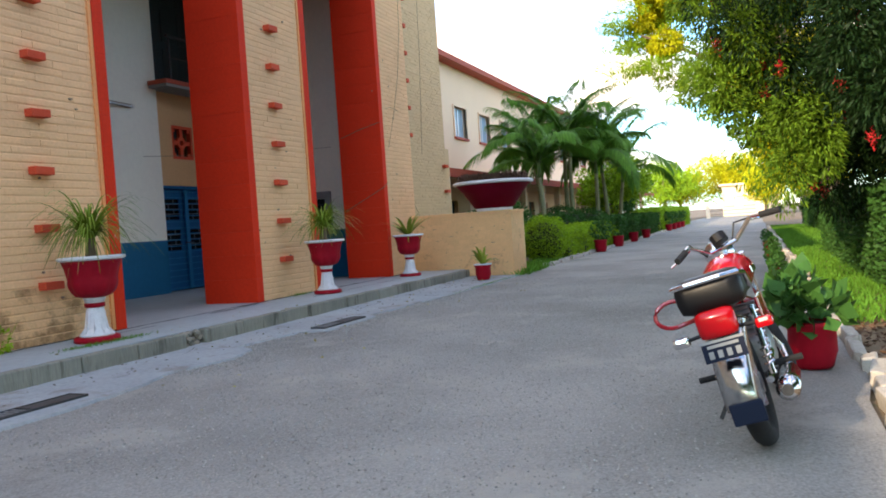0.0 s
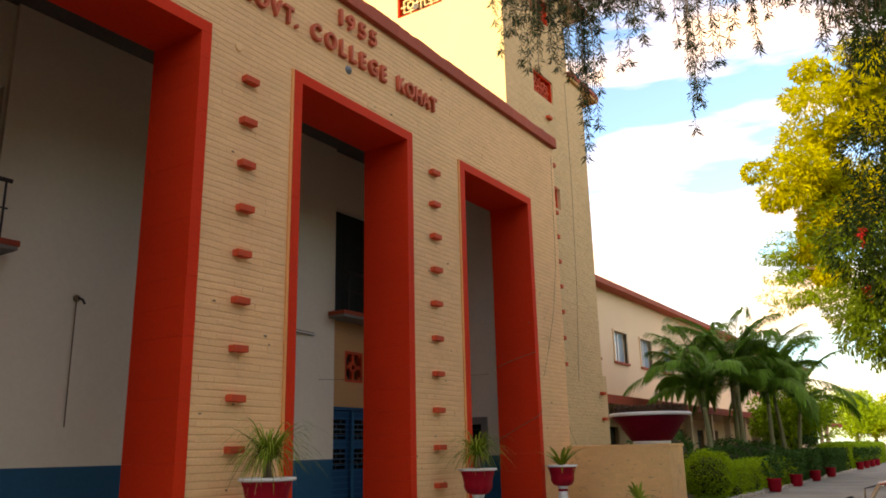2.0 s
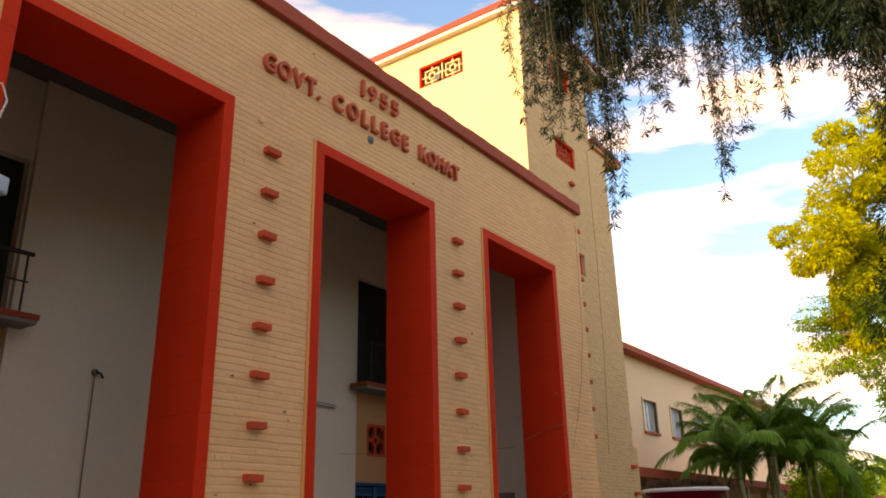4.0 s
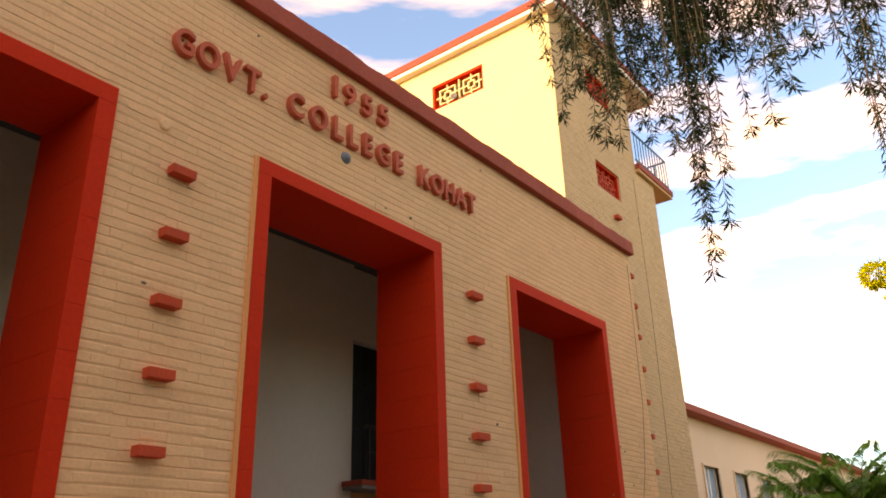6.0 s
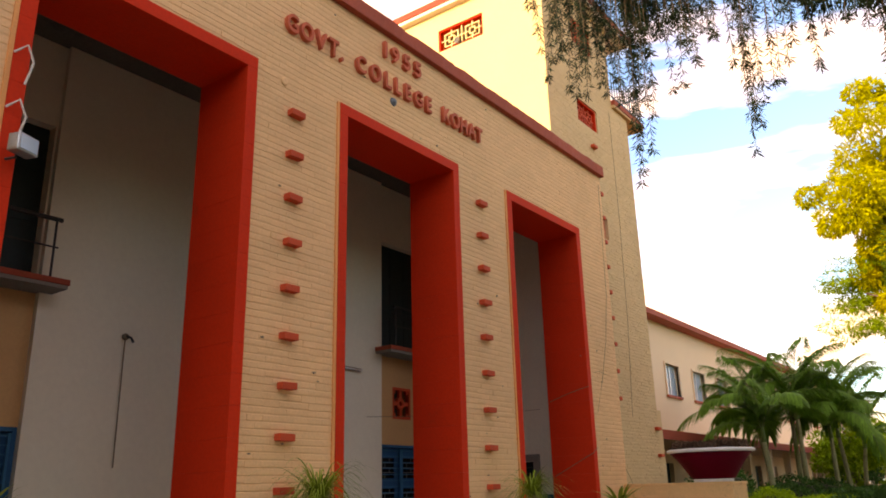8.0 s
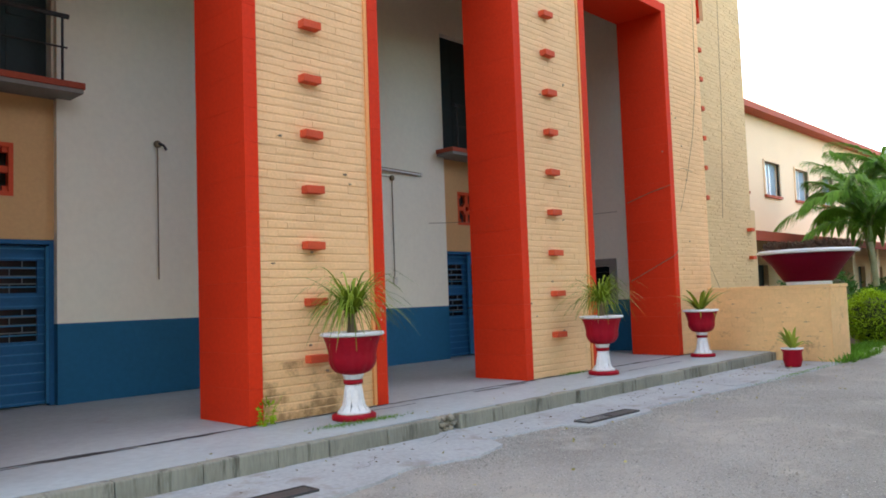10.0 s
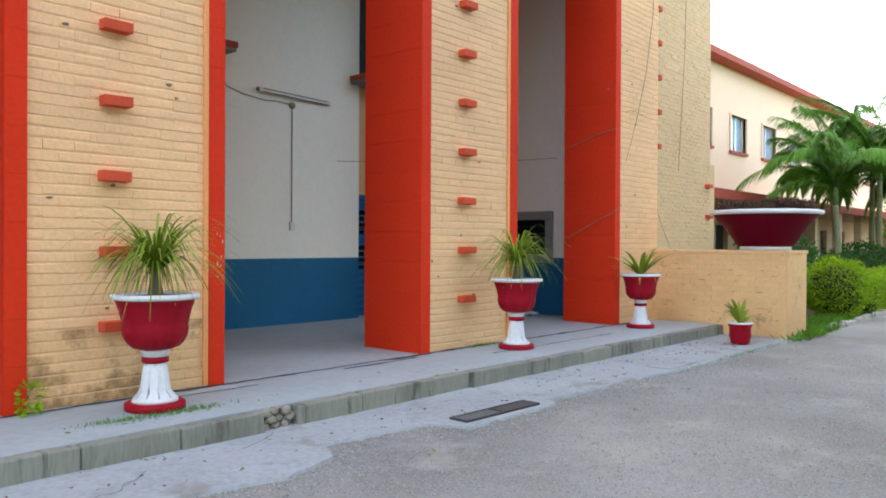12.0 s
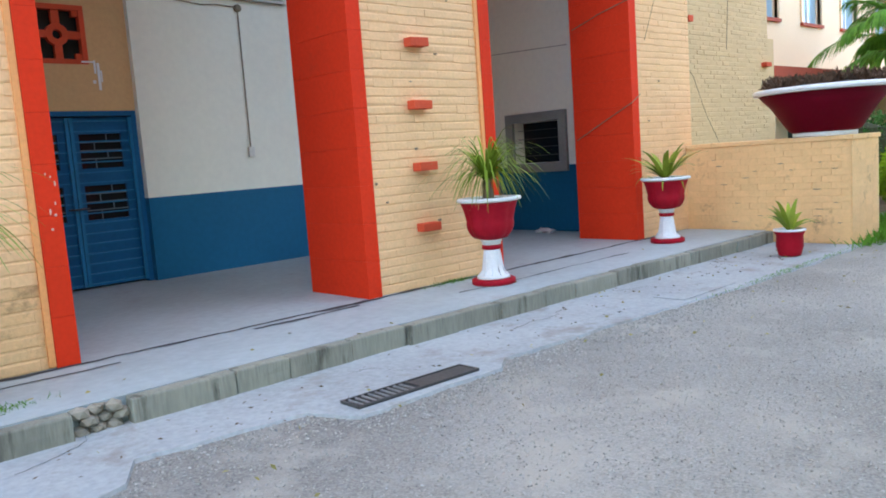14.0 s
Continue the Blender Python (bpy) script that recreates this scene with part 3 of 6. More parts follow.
def bay_ventilator(width, height):
    """A red cement plate with four dark corner holes and a round hole in the middle."""
    g = empty("porch_ventilator", Matrix(), "red pierced cement ventilator screen in a bay wall", "ventilator screen", kind="structure")
    f, cx, cz = 0.06, width / 2, height / 2
    for x0, x1, z0, z1 in ((0, width, 0, f), (0, width, height - f, height), (0, f, f, height - f), (width - f, width, f, height - f)):
        part("screen_frame", box(x0, x1, -0.008, 0.1, z0, z1, bevel=0.004), RED_BRICK, g)
    bm, arm, core, hole = bmesh.new(), 0.045, 0.125, 0.055
    for x0, x1, z0, z1 in ((f, cx - core, cz - arm, cz + arm), (cx + core, width - f, cz - arm, cz + arm), (cx - arm, cx + arm, f, cz - core), (cx - arm, cx + arm, cz + core, height - f)):
        box(x0, x1, 0.02, 0.085, z0, z1, bm)
    for sx in (-1, 1):
        for sz in (-1, 1):
            u, v = cx + sx * (width / 2 - f - 0.035), cz + sz * (height / 2 - f - 0.035)
            box(u - 0.035, u + 0.035, 0.02, 0.085, v - 0.035, v + 0.035, bm)
    part("lattice", bm, RED_BRICK, g)
    bm, n = bmesh.new(), 16
    rows_ = []
    for y in (0.015, 0.09):
        inner = [bm.verts.new((cx + hole * math.cos(a), y, cz + hole * math.sin(a))) for a in (2 * math.pi * k / n for k in range(n))]
        outer = [bm.verts.new((cx + core * math.cos(a) * 1.05, y, cz + core * math.sin(a) * 1.05)) for a in (2 * math.pi * k / n for k in range(n))]
        rows_.append((inner, outer))
    (i0, o0), (i1, o1) = rows_
    for k in range(n):
        j = (k + 1) % n
        for quad in ((o0[k], o0[j], i0[j], i0[k]), (i1[k], i1[j], o1[j], o1[k]), (o0[j], o0[k], o1[k], o1[j]), (i0[k], i0[j], i1[j], i1[k])):
            bm.faces.new(quad)
    part("centre_ring", bm, RED_BRICK, g)
    return g


GATE_BLUE = material("lighter_blue_gate_paint", (0.010, 0.15, 0.30), 0.45, 0.15, 1.2, 25, 0.15, spec=0.25)
BAR_GREY = material("pale_grey_bar_paint", (0.10, 0.13, 0.15), 0.6, 0.2, 3, 30, 0.1)


def steel_door(a, b, y, z0, z1):
    """A pair of blue steel leaves behind a barred grille gate."""
    d = tagged(new("door_porch"), "closed blue steel double door behind a barred gate", "door", "porch doors", "structure")
    mid, t = (a + b) / 2, 0.06
    for x0, x1, q0, q1 in ((a, b, z1 - t, z1), (a, a + t, z0, z1 - t), (b - t, b, z0, z1 - t)):
        part("door_frame", box(x0, x1, y - 0.06, y + 0.06, q0, q1), STEEL_BLUE, d)
    for x0, x1 in ((a + t, mid - 0.005), (mid + 0.005, b - t)):
        w = x1 - x0
        h = z1 - t - z0
        openings = [(x0 + 0.16 * w, x1 - 0.16 * w, z0 + 0.40 * h, z0 + 0.60 * h), (x0 + 0.16 * w, x1 - 0.16 * w, z0 + 0.70 * h, z0 + 0.90 * h)]
        leaf = part("door_leaf", holed("x", x0, x1, z0 + 0.02, z1 - t - 0.01, y + 0.04, y + 0.09, openings), STEEL_BLUE, d)
        for o in openings:
            part("pane", box(o[0], o[1], y + 0.07, y + 0.075, o[2], o[3]), BLACK_PANE, leaf)
            bm = bmesh.new()
            for q in (0.28, 0.52, 0.76):
                box(o[0], o[1], y + 0.045, y + 0.06, o[2] + q * (o[3] - o[2]) - 0.008, o[2] + q * (o[3] - o[2]) + 0.008, bm)
            for q, s in ((0.35, 0), (0.65, 1), (0.35, 2), (0.65, 3)):
                xm = o[0] + q * (o[1] - o[0])
                box(xm - 0.006, xm + 0.006, y + 0.047, y + 0.058, o[2] + (0.0, 0.28, 0.52, 0.76)[s] * (o[3] - o[2]), o[2] + (0.28, 0.52, 0.76, 1.0)[s] * (o[3] - o[2]), bm)
            part("window_bars", bm, BAR_GREY, leaf, "pale grey bars in a brick pattern")
        gate = part("gate_leaf", box(x0, x0 + 0.04, y - 0.05, y - 0.01, z0 + 0.03, z1 - t - 0.02), GATE_BLUE, d)
        part("gate_stile", box(x1 - 0.04, x1, y - 0.05, y - 0.01, z0 + 0.03, z1 - t - 0.02), GATE_BLUE, gate)
        for i in range(17):
            q = z0 + 0.06 + i * (h - 0.12) / 16
            part("gate_bar", box(x0 + 0.04, x1 - 0.04, y - 0.04, y - 0.025, q - 0.008, q + 0.008), GATE_BLUE, gate)
    part("bolt", tube([(mid - 0.12, y - 0.07, z0 + 1.0), (mid + 0.12, y - 0.07, z0 + 1.0)], 0.012, 8), IRON, d)
    return d


for k, (a, b) in enumerate(BAYS):
    mid = (a + b) / 2
    w = tagged(new("wall_bay_%d" % (k + 1)), "ochre door bay wall with upper gallery opening", "wall", kind="structure")
    part("plaster", holed("x", a, b, 2.37, 4.28, 3.96, 4.2, [(mid - 0.32, mid + 0.32, 2.93, 3.63)]), BAY, w)
    part("upper_plaster", holed("x", a, b, 4.42, EAVE_Z, 3.96, 4.2, [(a + 0.03, b - 0.03, 4.42, 6.95)]), WHITE_WALL, w)
    # dark panels fill the opening in place of its shaded interior
    part("gallery_door", box(a + 0.03, b - 0.03, 4.14, 4.18, 4.42, 6.95), DARK_DOOR, w, "panelled door coloured dark as the unlit gallery opening")
    for i in range(3):
        for q in (4.6, 5.4, 6.2):
            part("door_panel", box(a + 0.1 + i * 0.5, a + 0.5 + i * 0.5, 4.125, 4.14, q, q + 0.66, bevel=0.004), DARK_DOOR, w)
    # black sheets painting the unlit room behind the bay
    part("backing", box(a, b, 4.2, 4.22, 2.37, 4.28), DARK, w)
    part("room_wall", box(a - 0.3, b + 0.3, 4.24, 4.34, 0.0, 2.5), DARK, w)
    steel_door(a, b, 4.03, PL, 2.37)
    bay_ventilator(0.64, 0.70).matrix_basis = pose(mid - 0.32, 3.97, 2.93)
    g = empty("gallery_balcony", pose(mid, 3.96, 4.28), "narrow red edged balcony with iron pipe railing", "balcony", "porch balconies", "structure")
    part("slab", box(-1.0, 1.0, -0.55, 0.2, 0.0, 0.055), GREY_FRAME, g)
    part("slab_edge", box(-1.02, 1.02, -0.57, 0.1, 0.055, 0.14, bevel=0.006), EAVE_RED, g, "dull red slab edge")
    for x in (-0.76, 0, 0.76):
        part("post", tube([(x, -0.48, 0.14), (x, -0.48, 1.0)], 0.018, 8), IRON, g)
    part("handrail", tube([(-0.84, -0.48, 1.02), (0.84, -0.48, 1.02)], 0.035, 8), IRON, g)
    part("lower_rail", tube([(-0.82, -0.48, 0.6), (0.82, -0.48, 0.6)], 0.014, 8), IRON, g)

# ---- tower ----
TX0, TX1, TX2, TY, TTOP = 16.65, 20.9, 22.05, 1.45, 15.7
tower = tagged(new("wall_tower"), "tall tan painted brick stair tower, sunlit on one side", "tower", kind="structure")
front_holes = [(18.4, 19.7, 11.56, 12.3), (18.4, 19.7, 14.2, 15.05), (19.2, 19.78, 8.2, 8.86)]
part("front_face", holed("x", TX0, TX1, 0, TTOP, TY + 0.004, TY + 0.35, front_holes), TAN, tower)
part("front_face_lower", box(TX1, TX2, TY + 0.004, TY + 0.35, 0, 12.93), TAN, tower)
part("foot", box(TX2, 22.35, TY + 0.01, 4.0, 0, 3.5), TAN, tower)
part("side_face", holed("y", TY + 0.01, 7.0, 8.4, TTOP, TX0 - 0.02, TX0 + 0.3, [(3.45, 5.1, 14.3, 15.06)]), SUNLIT_YELLOW, tower, "smooth plaster face coloured pale yellow as sunlit")
part("far_face", box(TX1 - 0.3, TX1, TY + 0.35, 7.0, 12.75, TTOP), TAN, tower)
part("far_face_lower", box(TX2 - 0.3, TX2, TY + 0.35, 7.0, 0, 12.75), TAN, tower)
part("back_face", box(TX0 + 0.3, TX2, 6.7, 7.0, 0, TTOP), TAN, tower)
tv, tf = [], []
row, z = 0, 0.05
rng = np.random.default_rng(5)
while z < TTOP - 0.05:
    x = TX0 - (0.12 if row % 2 else 0)
    lim = TX2 if z < 12.7 else TX1
    while x < lim - 0.02:
        x0, x1 = max(x, TX0) + 0.0015, min(x + BRICK, lim) - 0.0015
        x += BRICK
        z1 = z + COURSE - 0.004
        if x1 - x0 < 0.03 or any(x1 > h[0] and x0 < h[1] and z1 > h[2] and z < h[3] for h in front_holes):
            continue
        y, b0 = TY + rng.normal(0, 0.003), len(tv)
        tv += [(x0, y + 0.007, z), (x1, y + 0.007, z), (x1, y + 0.007, z1), (x0, y + 0.007, z1), (x0 + 0.001, y, z + 0.012), (x1 - 0.001, y, z + 0.012), (x1 - 0.001, y, z1 - 0.012), (x0 + 0.001, y, z1 - 0.012)]
        tf += [(b0 + 4, b0 + 5, b0 + 6, b0 + 7)] + [(b0 + i, b0 + (i + 1) % 4, b0 + 4 + (i + 1) % 4, b0 + 4 + i) for i in range(4)]
    z += COURSE
    row += 1
tagged(raw("brickwork", tv, tf, TAN, tower), kind="stuff")
part("roof", box(TX0 - 0.22, 22.3, TY - 0.28, 7.2, TTOP, TTOP + 0.12), WHITE_WALL, tower)
part("roof_edge", box(TX0 - 0.25, 22.33, TY - 0.31, 7.23, TTOP + 0.12, TTOP + 0.34, bevel=0.015), EAVE_RED, tower, "weathered dull red roof edge")
for x, z in ((21.86, 2.95), (21.9, 2.2), (19.2, 10.95)):
    ob = new("brick", ornament)
    ob.parent = tower
    ob.location = (x, TY, z)
for nm, m, mods, w, h in (("tower_ventilator", pose(18.4, TY + 0.06, 11.56), 2, 1.3, 0.74), ("tower_ventilator", pose(18.4, TY + 0.06, 14.2), 2, 1.3, 0.85), ("tower_ventilator", pose(19.2, TY + 0.12, 8.2), 1, 0.58, 0.66)):
    jali(nm, w, h, 0.16, mods, RED, RED_BRICK, "red pierced cement ventilator screen in the tower").matrix_basis = m
jali("tower_ventilator", 1.65, 0.76, 0.16, 2, RED, SUNLIT_YELLOW, "red framed cream lattice ventilator high on the tower").matrix_basis = pose(TX0 + 0.02, 5.1, 14.3, 0, 0, -90)
horn = tagged(obj("loudspeaker", lathe([(0.02, 0), (0.035, 0.02), (0.04, 0.08), (0.08, 0.14), (0.10, 0.17), (0.085, 0.165), (0.02, 0.07)], 20), GREY_FRAME, smooth=True), "small round grey horn loudspeaker on the tower screen", "loudspeaker")
horn.matrix_basis = pose(TX0 + 0.06, 4.35, 14.42, 0, -90, 0)
bal = empty("tower_balcony", pose(20.9, TY + 0.4, 12.93), "small tower balcony with blue iron railing", "balcony", kind="structure")
part("slab", box(0.0, 2.3, -0.5, 2.6, 0.0, 0.09), BAY, bal)
part("slab_edge", box(-0.0, 2.33, -0.53, 2.62, 0.09, 0.26, bevel=0.01), EAVE_RED, bal, "dull red slab edge")
for i in range(12):
    part("baluster", tube([(0.05 + 0.2 * i, -0.45, 0.26), (0.05 + 0.2 * i, -0.45, 1.25)], 0.016, 6), BLUE_RAIL, bal)
for i in range(1, 10):
    part("baluster", tube([(2.25, -0.45 + 0.33 * i, 0.26), (2.25, -0.45 + 0.33 * i, 1.25)], 0.016, 6), BLUE_RAIL, bal)
for z in (0.38, 1.25):
    part("rail", tube([(0.0, -0.45, z), (2.25, -0.45, z), (2.25, 2.5, z)], 0.03, 8), BLUE_RAIL, bal)

# ---- low wall at the porch end, with its bowl ----
LW = 16.02
low = tagged(new("wall_low"), "low peach painted brick wall with worn patches", "wall", kind="structure")
part("core", box(LW + 0.01, 17.0, -2.3, 0.02, 0, 1.36), LOWWALL, low)
part("coping", box(LW - 0.01, 17.02, -2.33, 0.02, 1.36, 1.42, bevel=0.01), LOWWALL, low)
rows_y = int(1.36 / COURSE)
bed = bpy.data.meshes.new("brick")
bm = box(-0.012, 0.012, 0, BRICK - 0.002, 0, COURSE - 0.005, bevel=0.004)
bm.to_mesh(bed)
bm.free()
bed.materials.append(LOWWALL)
rng = np.random.default_rng(8)
for r in range(rows_y):
    y = -2.3 + (BRICK / 2 if r % 2 else 0)
    while y < -0.2:
        if rng.random() > 0.04:
            ob = new("brick", bed)
            ob.parent = low
            ob.matrix_basis = pose(LW + 0.0165 + rng.normal(0, 0.0015), y, 0.03 + r * COURSE, 0, 0, rng.normal(0, 0.6))
        y += BRICK
for r in range(rows_y):
    for c in range(4):
        ob = new("brick", bed)
        ob.parent = low
        ob.matrix_basis = pose(LW + 0.01 + c * BRICK, -2.3 + 0.006, 0.03 + r * COURSE, 0, 0, -90)

# ---- left wing, added out of view to shade the road ----
lw = tagged(new("building_left_wing"), "unseen added wing, cream with red eave, that shades the road", "building", kind="structure")
part("wall", box(-60, 0.9, 1.45, 1.8, 0, EAVE_Z), PEACH, lw)
part("roof", box(-60, 0.7, 1.1, 9, EAVE_Z, EAVE_Z + 0.26), EAVE_RED, lw)

# ---- far wing ----
WY = 5.0
wing = tagged(new("building_far_wing"), "two storey peach college wing with small square windows", "building", kind="structure")
wh = [(25.7 + 3.4 * i, 27.3 + 3.4 * i, 5.1, 6.47) for i in range(16)]
part("wall", holed("x", 22.35, 82, 3.1, 8.2, WY, WY + 0.35, wh), PEACH, wing)
part("ground_wall", holed("x", 22.35, 82, 0, 3.1, WY + 0.6, WY + 0.9, [(25.9 + 3.4 * i, 27.1 + 3.4 * i, 0.05, 2.3) for i in range(16)]), PEACH, wing)
# near-black wall painting the gloom behind the wing's openings
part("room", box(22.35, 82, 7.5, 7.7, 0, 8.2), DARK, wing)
part("roof", box(22.2, 82.3, WY - 0.55, 12, 8.2, 8.44), EAVE_RED, wing, "dull red overhanging eave")
for i, (a, b, z0, z1) in enumerate(wh):
    w = part("window", box(a - 0.08, b + 0.08, WY - 0.10, WY + 0.1, z0 - 0.1, z0), EAVE_RED, wing, "small window with red sill and pane coloured as reflected sky")
    part("head", box(a - 0.08, b + 0.08, WY - 0.06, WY + 0.1, z1, z1 + 0.08), PEACH, w)
    for x in (a - 0.08, b):
        part("jamb", box(x, x + 0.08, WY - 0.06, WY + 0.1, z0, z1), PEACH, w)
    part("pane", box(a, b, WY + 0.16, WY + 0.18, z0, z1), PANE, w)
    part("mullion", box((a + b) / 2 - 0.03, (a + b) / 2 + 0.03, WY + 0.12, WY + 0.2, z0, z1), POT_WHITE, w)
    part("column", box(a - 1.05, a - 0.75, 2.6, 2.9, 0, 2.85), PEACH, wing)
    # dark panel in place of the verandah opening's shade
    part("door", box(25.9 + 3.4 * i, 27.1 + 3.4 * i, WY + 0.8, WY + 0.84, 0.05, 2.3), DARK_DOOR, wing)
part("verandah_roof", box(22.35, 82, 2.3, WY + 0.6, 2.85, 3.05), PEACH, wing)
part("verandah_edge", box(22.33, 82.02, 2.2, 2.3, 2.8, 3.1), EAVE_RED, wing)

# ---- lettering on the spandrel ----
def letter_mesh(ch, height):
    cu = bpy.data.curves.new("letter", "FONT")
    cu.body, cu.size, cu.extrude, cu.bevel_depth, cu.offset = ch, 1.0, 0.09, 0.010, 0.014
    tmp = bpy.data.objects.new("letter_tmp", cu)
    scene.collection.objects.link(tmp)
    me = bpy.data.meshes.new_from_object(tmp.evaluated_get(bpy.context.evaluated_depsgraph_get()))
    bpy.data.objects.remove(tmp)
    co = np.zeros(len(me.vertices) * 3)
    me.vertices.foreach_get("co", co)
    co = co.reshape(-1, 3)
    lo, hi = co.min(0), co.max(0)
    s = height / 0.73
    rise = height / (hi[1] - lo[1]) if ch != "." else s
    wide = s * (1.0 if ch in "1955" else 0.82)
    co = (co - (lo[0], lo[1], 0)) * (wide, rise, s)
    me.vertices.foreach_set("co", co.ravel())
    me.materials.clear()
    me.materials.append(LETTER_RED)
    return me, (hi[0] - lo[0]) * wide


def lettering(words, z, height):
    sign = tagged(new("sign"), "raised faded red cement lettering on the brick front", "sign", "facade lettering")
    for word, x0, x1 in words:
        made = [letter_mesh(c, height) for c in word]
        gap = (x1 - x0 - sum(w for _, w in made)) / max(1, len(made) - 1)
        x = x0
        for me, w in made:
            ob = new("letter", me)
            ob.parent = sign
            ob.matrix_basis = pose(x, -0.035, z, 90, 0, 0)
            x += w + gap
    return sign


lettering([("GOVT.", 5.98, 7.12), ("COLLEGE", 7.42, 9.32), ("KOHAT", 9.66, 10.9)], 7.62, 0.29)
lettering([("1955", 8.08, 9.04)], 8.17, 0.29)

# fittings on the front
SOCKET_GREY = material("blue_grey_bakelite", (0.16, 0.20, 0.23), 0.6, 0.2, 4, 40, 0.2)
lampbm = lathe([(0.075, 0), (0.07, 0.02), (0.045, 0.028), (0.04, 0.05), (0.015, 0.06)], 16)
ob = tagged(obj("wall_socket", lampbm, SOCKET_GREY, smooth=True), "small round grey fitting on the brick front", "fitting")
ob.matrix_basis = pose(8.35, 0.0, 7.47, 90, 0, 0)
ob = tagged(obj("conduit_cap", lathe([(0.06, 0), (0.06, 0.02), (0.04, 0.03)], 12), CREAM), "small round painted cap on the brick pier", "fitting")
ob.matrix_basis = pose(6.02, 0.0, 6.82, 90, 0, 0)
flood = empty("floodlight", pose(2.60, -0.06, 4.58, 0, 0, 20), "grey metal floodlight on a bracket at the red jamb", "floodlight")
part("bracket", tube([(0, 0.02, -0.1), (0, -0.1, -0.1), (0, -0.12, 0.02)], 0.015, 8), IRON, flood)
part("housing", box(-0.12, 0.12, -0.24, -0.10, -0.08, 0.10, bevel=0.02), ENGINE, flood)
part("lens", box(-0.10, 0.10, -0.247, -0.241, -0.06, 0.08), PANE, flood)
for i, z in enumerate((5.0, 5.6)):
    arm = tagged(obj("cable", tube([(2.52, -0.05, z), (2.62, -0.10, z + 0.1), (2.70, -0.09, z - 0.06), (2.66, -0.05, z - 0.3)], 0.012, 6), PLASTIC), "grey cable looped on the red jamb", "cable")


def wire(points, radius=0.006, mat=WIRE, label="thin sagging brown wire on the wall"):
    return tagged(obj("wire", tube(points, radius, 5), mat), label, "wire")


wire([(15.0, -0.02, 2.9), (15.35, -0.02, 3.6), (15.7, -0.02, 4.5), (15.95, -0.02, 5.6), (16.05, -0.02, 8.4)], 0.004)
wire([(14.98, -0.02, 3.72), (15.2, -0.02, 3.78), (15.6, -0.02, 3.74)], 0.004)
wire([(11.95, 3.8, 2.9), (14.0, 2.5, 2.95), (15.38, 1.6, 3.1)], 0.005, WIRE, "thin wire strung across the porch end")
wire([(14.605, 0.9, 3.15), (14.60, 0.4, 3.30), (14.60, -0.045, 3.40)], 0.006)
wire([(14.605, 0.9, 1.60), (14.60, 0.4, 1.84), (14.60, -0.045, 2.05), (14.8, -0.045, 2.16)], 0.006)
wire([(18.0, TY - 0.02, 3.6), (18.35, TY - 0.02, 3.1), (18.9, TY - 0.02, 2.65), (19.3, TY - 0.02, 2.0), (19.9, TY - 0.02, 1.3)], 0.004)
wire([(20.6, TY - 0.02, 12.6), (20.62, TY - 0.02, 9), (20.5, TY - 0.02, 6), (20.2, TY - 0.02, 3.2)], 0.005, WIRE, "thin brown cable hanging down the tower")

# white paint drips on the ochre bay wall
smear = tagged(new("paint_mark"), "white paint drips on the ochre bay wall", "paint mark")
for x, z0, z1, w in ((8.98, 2.95, 2.97, 0.07), (9.06, 2.82, 2.98, 0.012), (9.10, 2.62, 2.95, 0.016), (9.13, 2.72, 2.86, 0.010), (9.04, 2.70, 2.74, 0.018)):
    part("drip", box(x - w, x + w, 3.952, 3.9595, z0, z1, bevel=0.003), POT_WHITE, smear)

# tube lamp, conduit and switches on the porch walls
BATTEN = material("dusty_brown_batten", (0.30, 0.25, 0.18), 0.7, 0.3, 4, 40, 0.2)
tl = empty("tube_lamp", pose(11.06, 3.83, 3.88, 0, 1.5, 0), "long white fluorescent batten on the porch wall", "lamp")
part("batten", box(-0.72, 0.72, -0.03, 0.03, -0.03, 0.03, bevel=0.006), BATTEN, tl, "dusty brown batten")
part("tube", tube([(-0.66, -0.055, -0.02), (0.66, -0.055, -0.02)], 0.017, 10), POT_WHITE, tl)
for x in (-0.69, 0.69):
    part("holder", box(x - 0.025, x + 0.025, -0.075, -0.03, -0.045, 0.02), PLASTIC, tl)
for x, z0, z1, boxy in ((11.02, 1.82, 3.69, True), (6.34, 1.83, 3.78, False)):
    c = empty("switch_conduit", pose(x, 3.85, 0), "brown conduit dropping to a wall switch", "conduit")
    part("pipe", tube([(0, -0.010, z1), (0, -0.010, z0)], 0.009, 8), WIRE, c)
    part("junction_box", lathe([(0.055, 0), (0.055, 0.03), (0.035, 0.045)], 12), WIRE, c).matrix_basis = pose(0, 0, z1 + 0.04, 90, 0, 0)
    if boxy:
        part("switch", box(-0.045, 0.045, -0.04, 0, z0 - 0.12, z0 + 0.02, bevel=0.006), PLASTIC, c)
    else:
        part("hook", tube([(0, -0.03, z1 + 0.05), (0.06, -0.08, z1 + 0.02), (0.1, -0.09, z1 - 0.05)], 0.02, 6), IRON, c)
wire([(11.02, 3.84, 3.74), (10.7, 3.84, 3.76), (10.5, 3.84, 3.74), (10.1, 3.84, 3.78), (9.8, 3.84, 3.86), (9.70, 3.84, 4.02), (9.68, 3.84, 4.28)], 0.007, WIRE, "brown wire run along the porch wall")

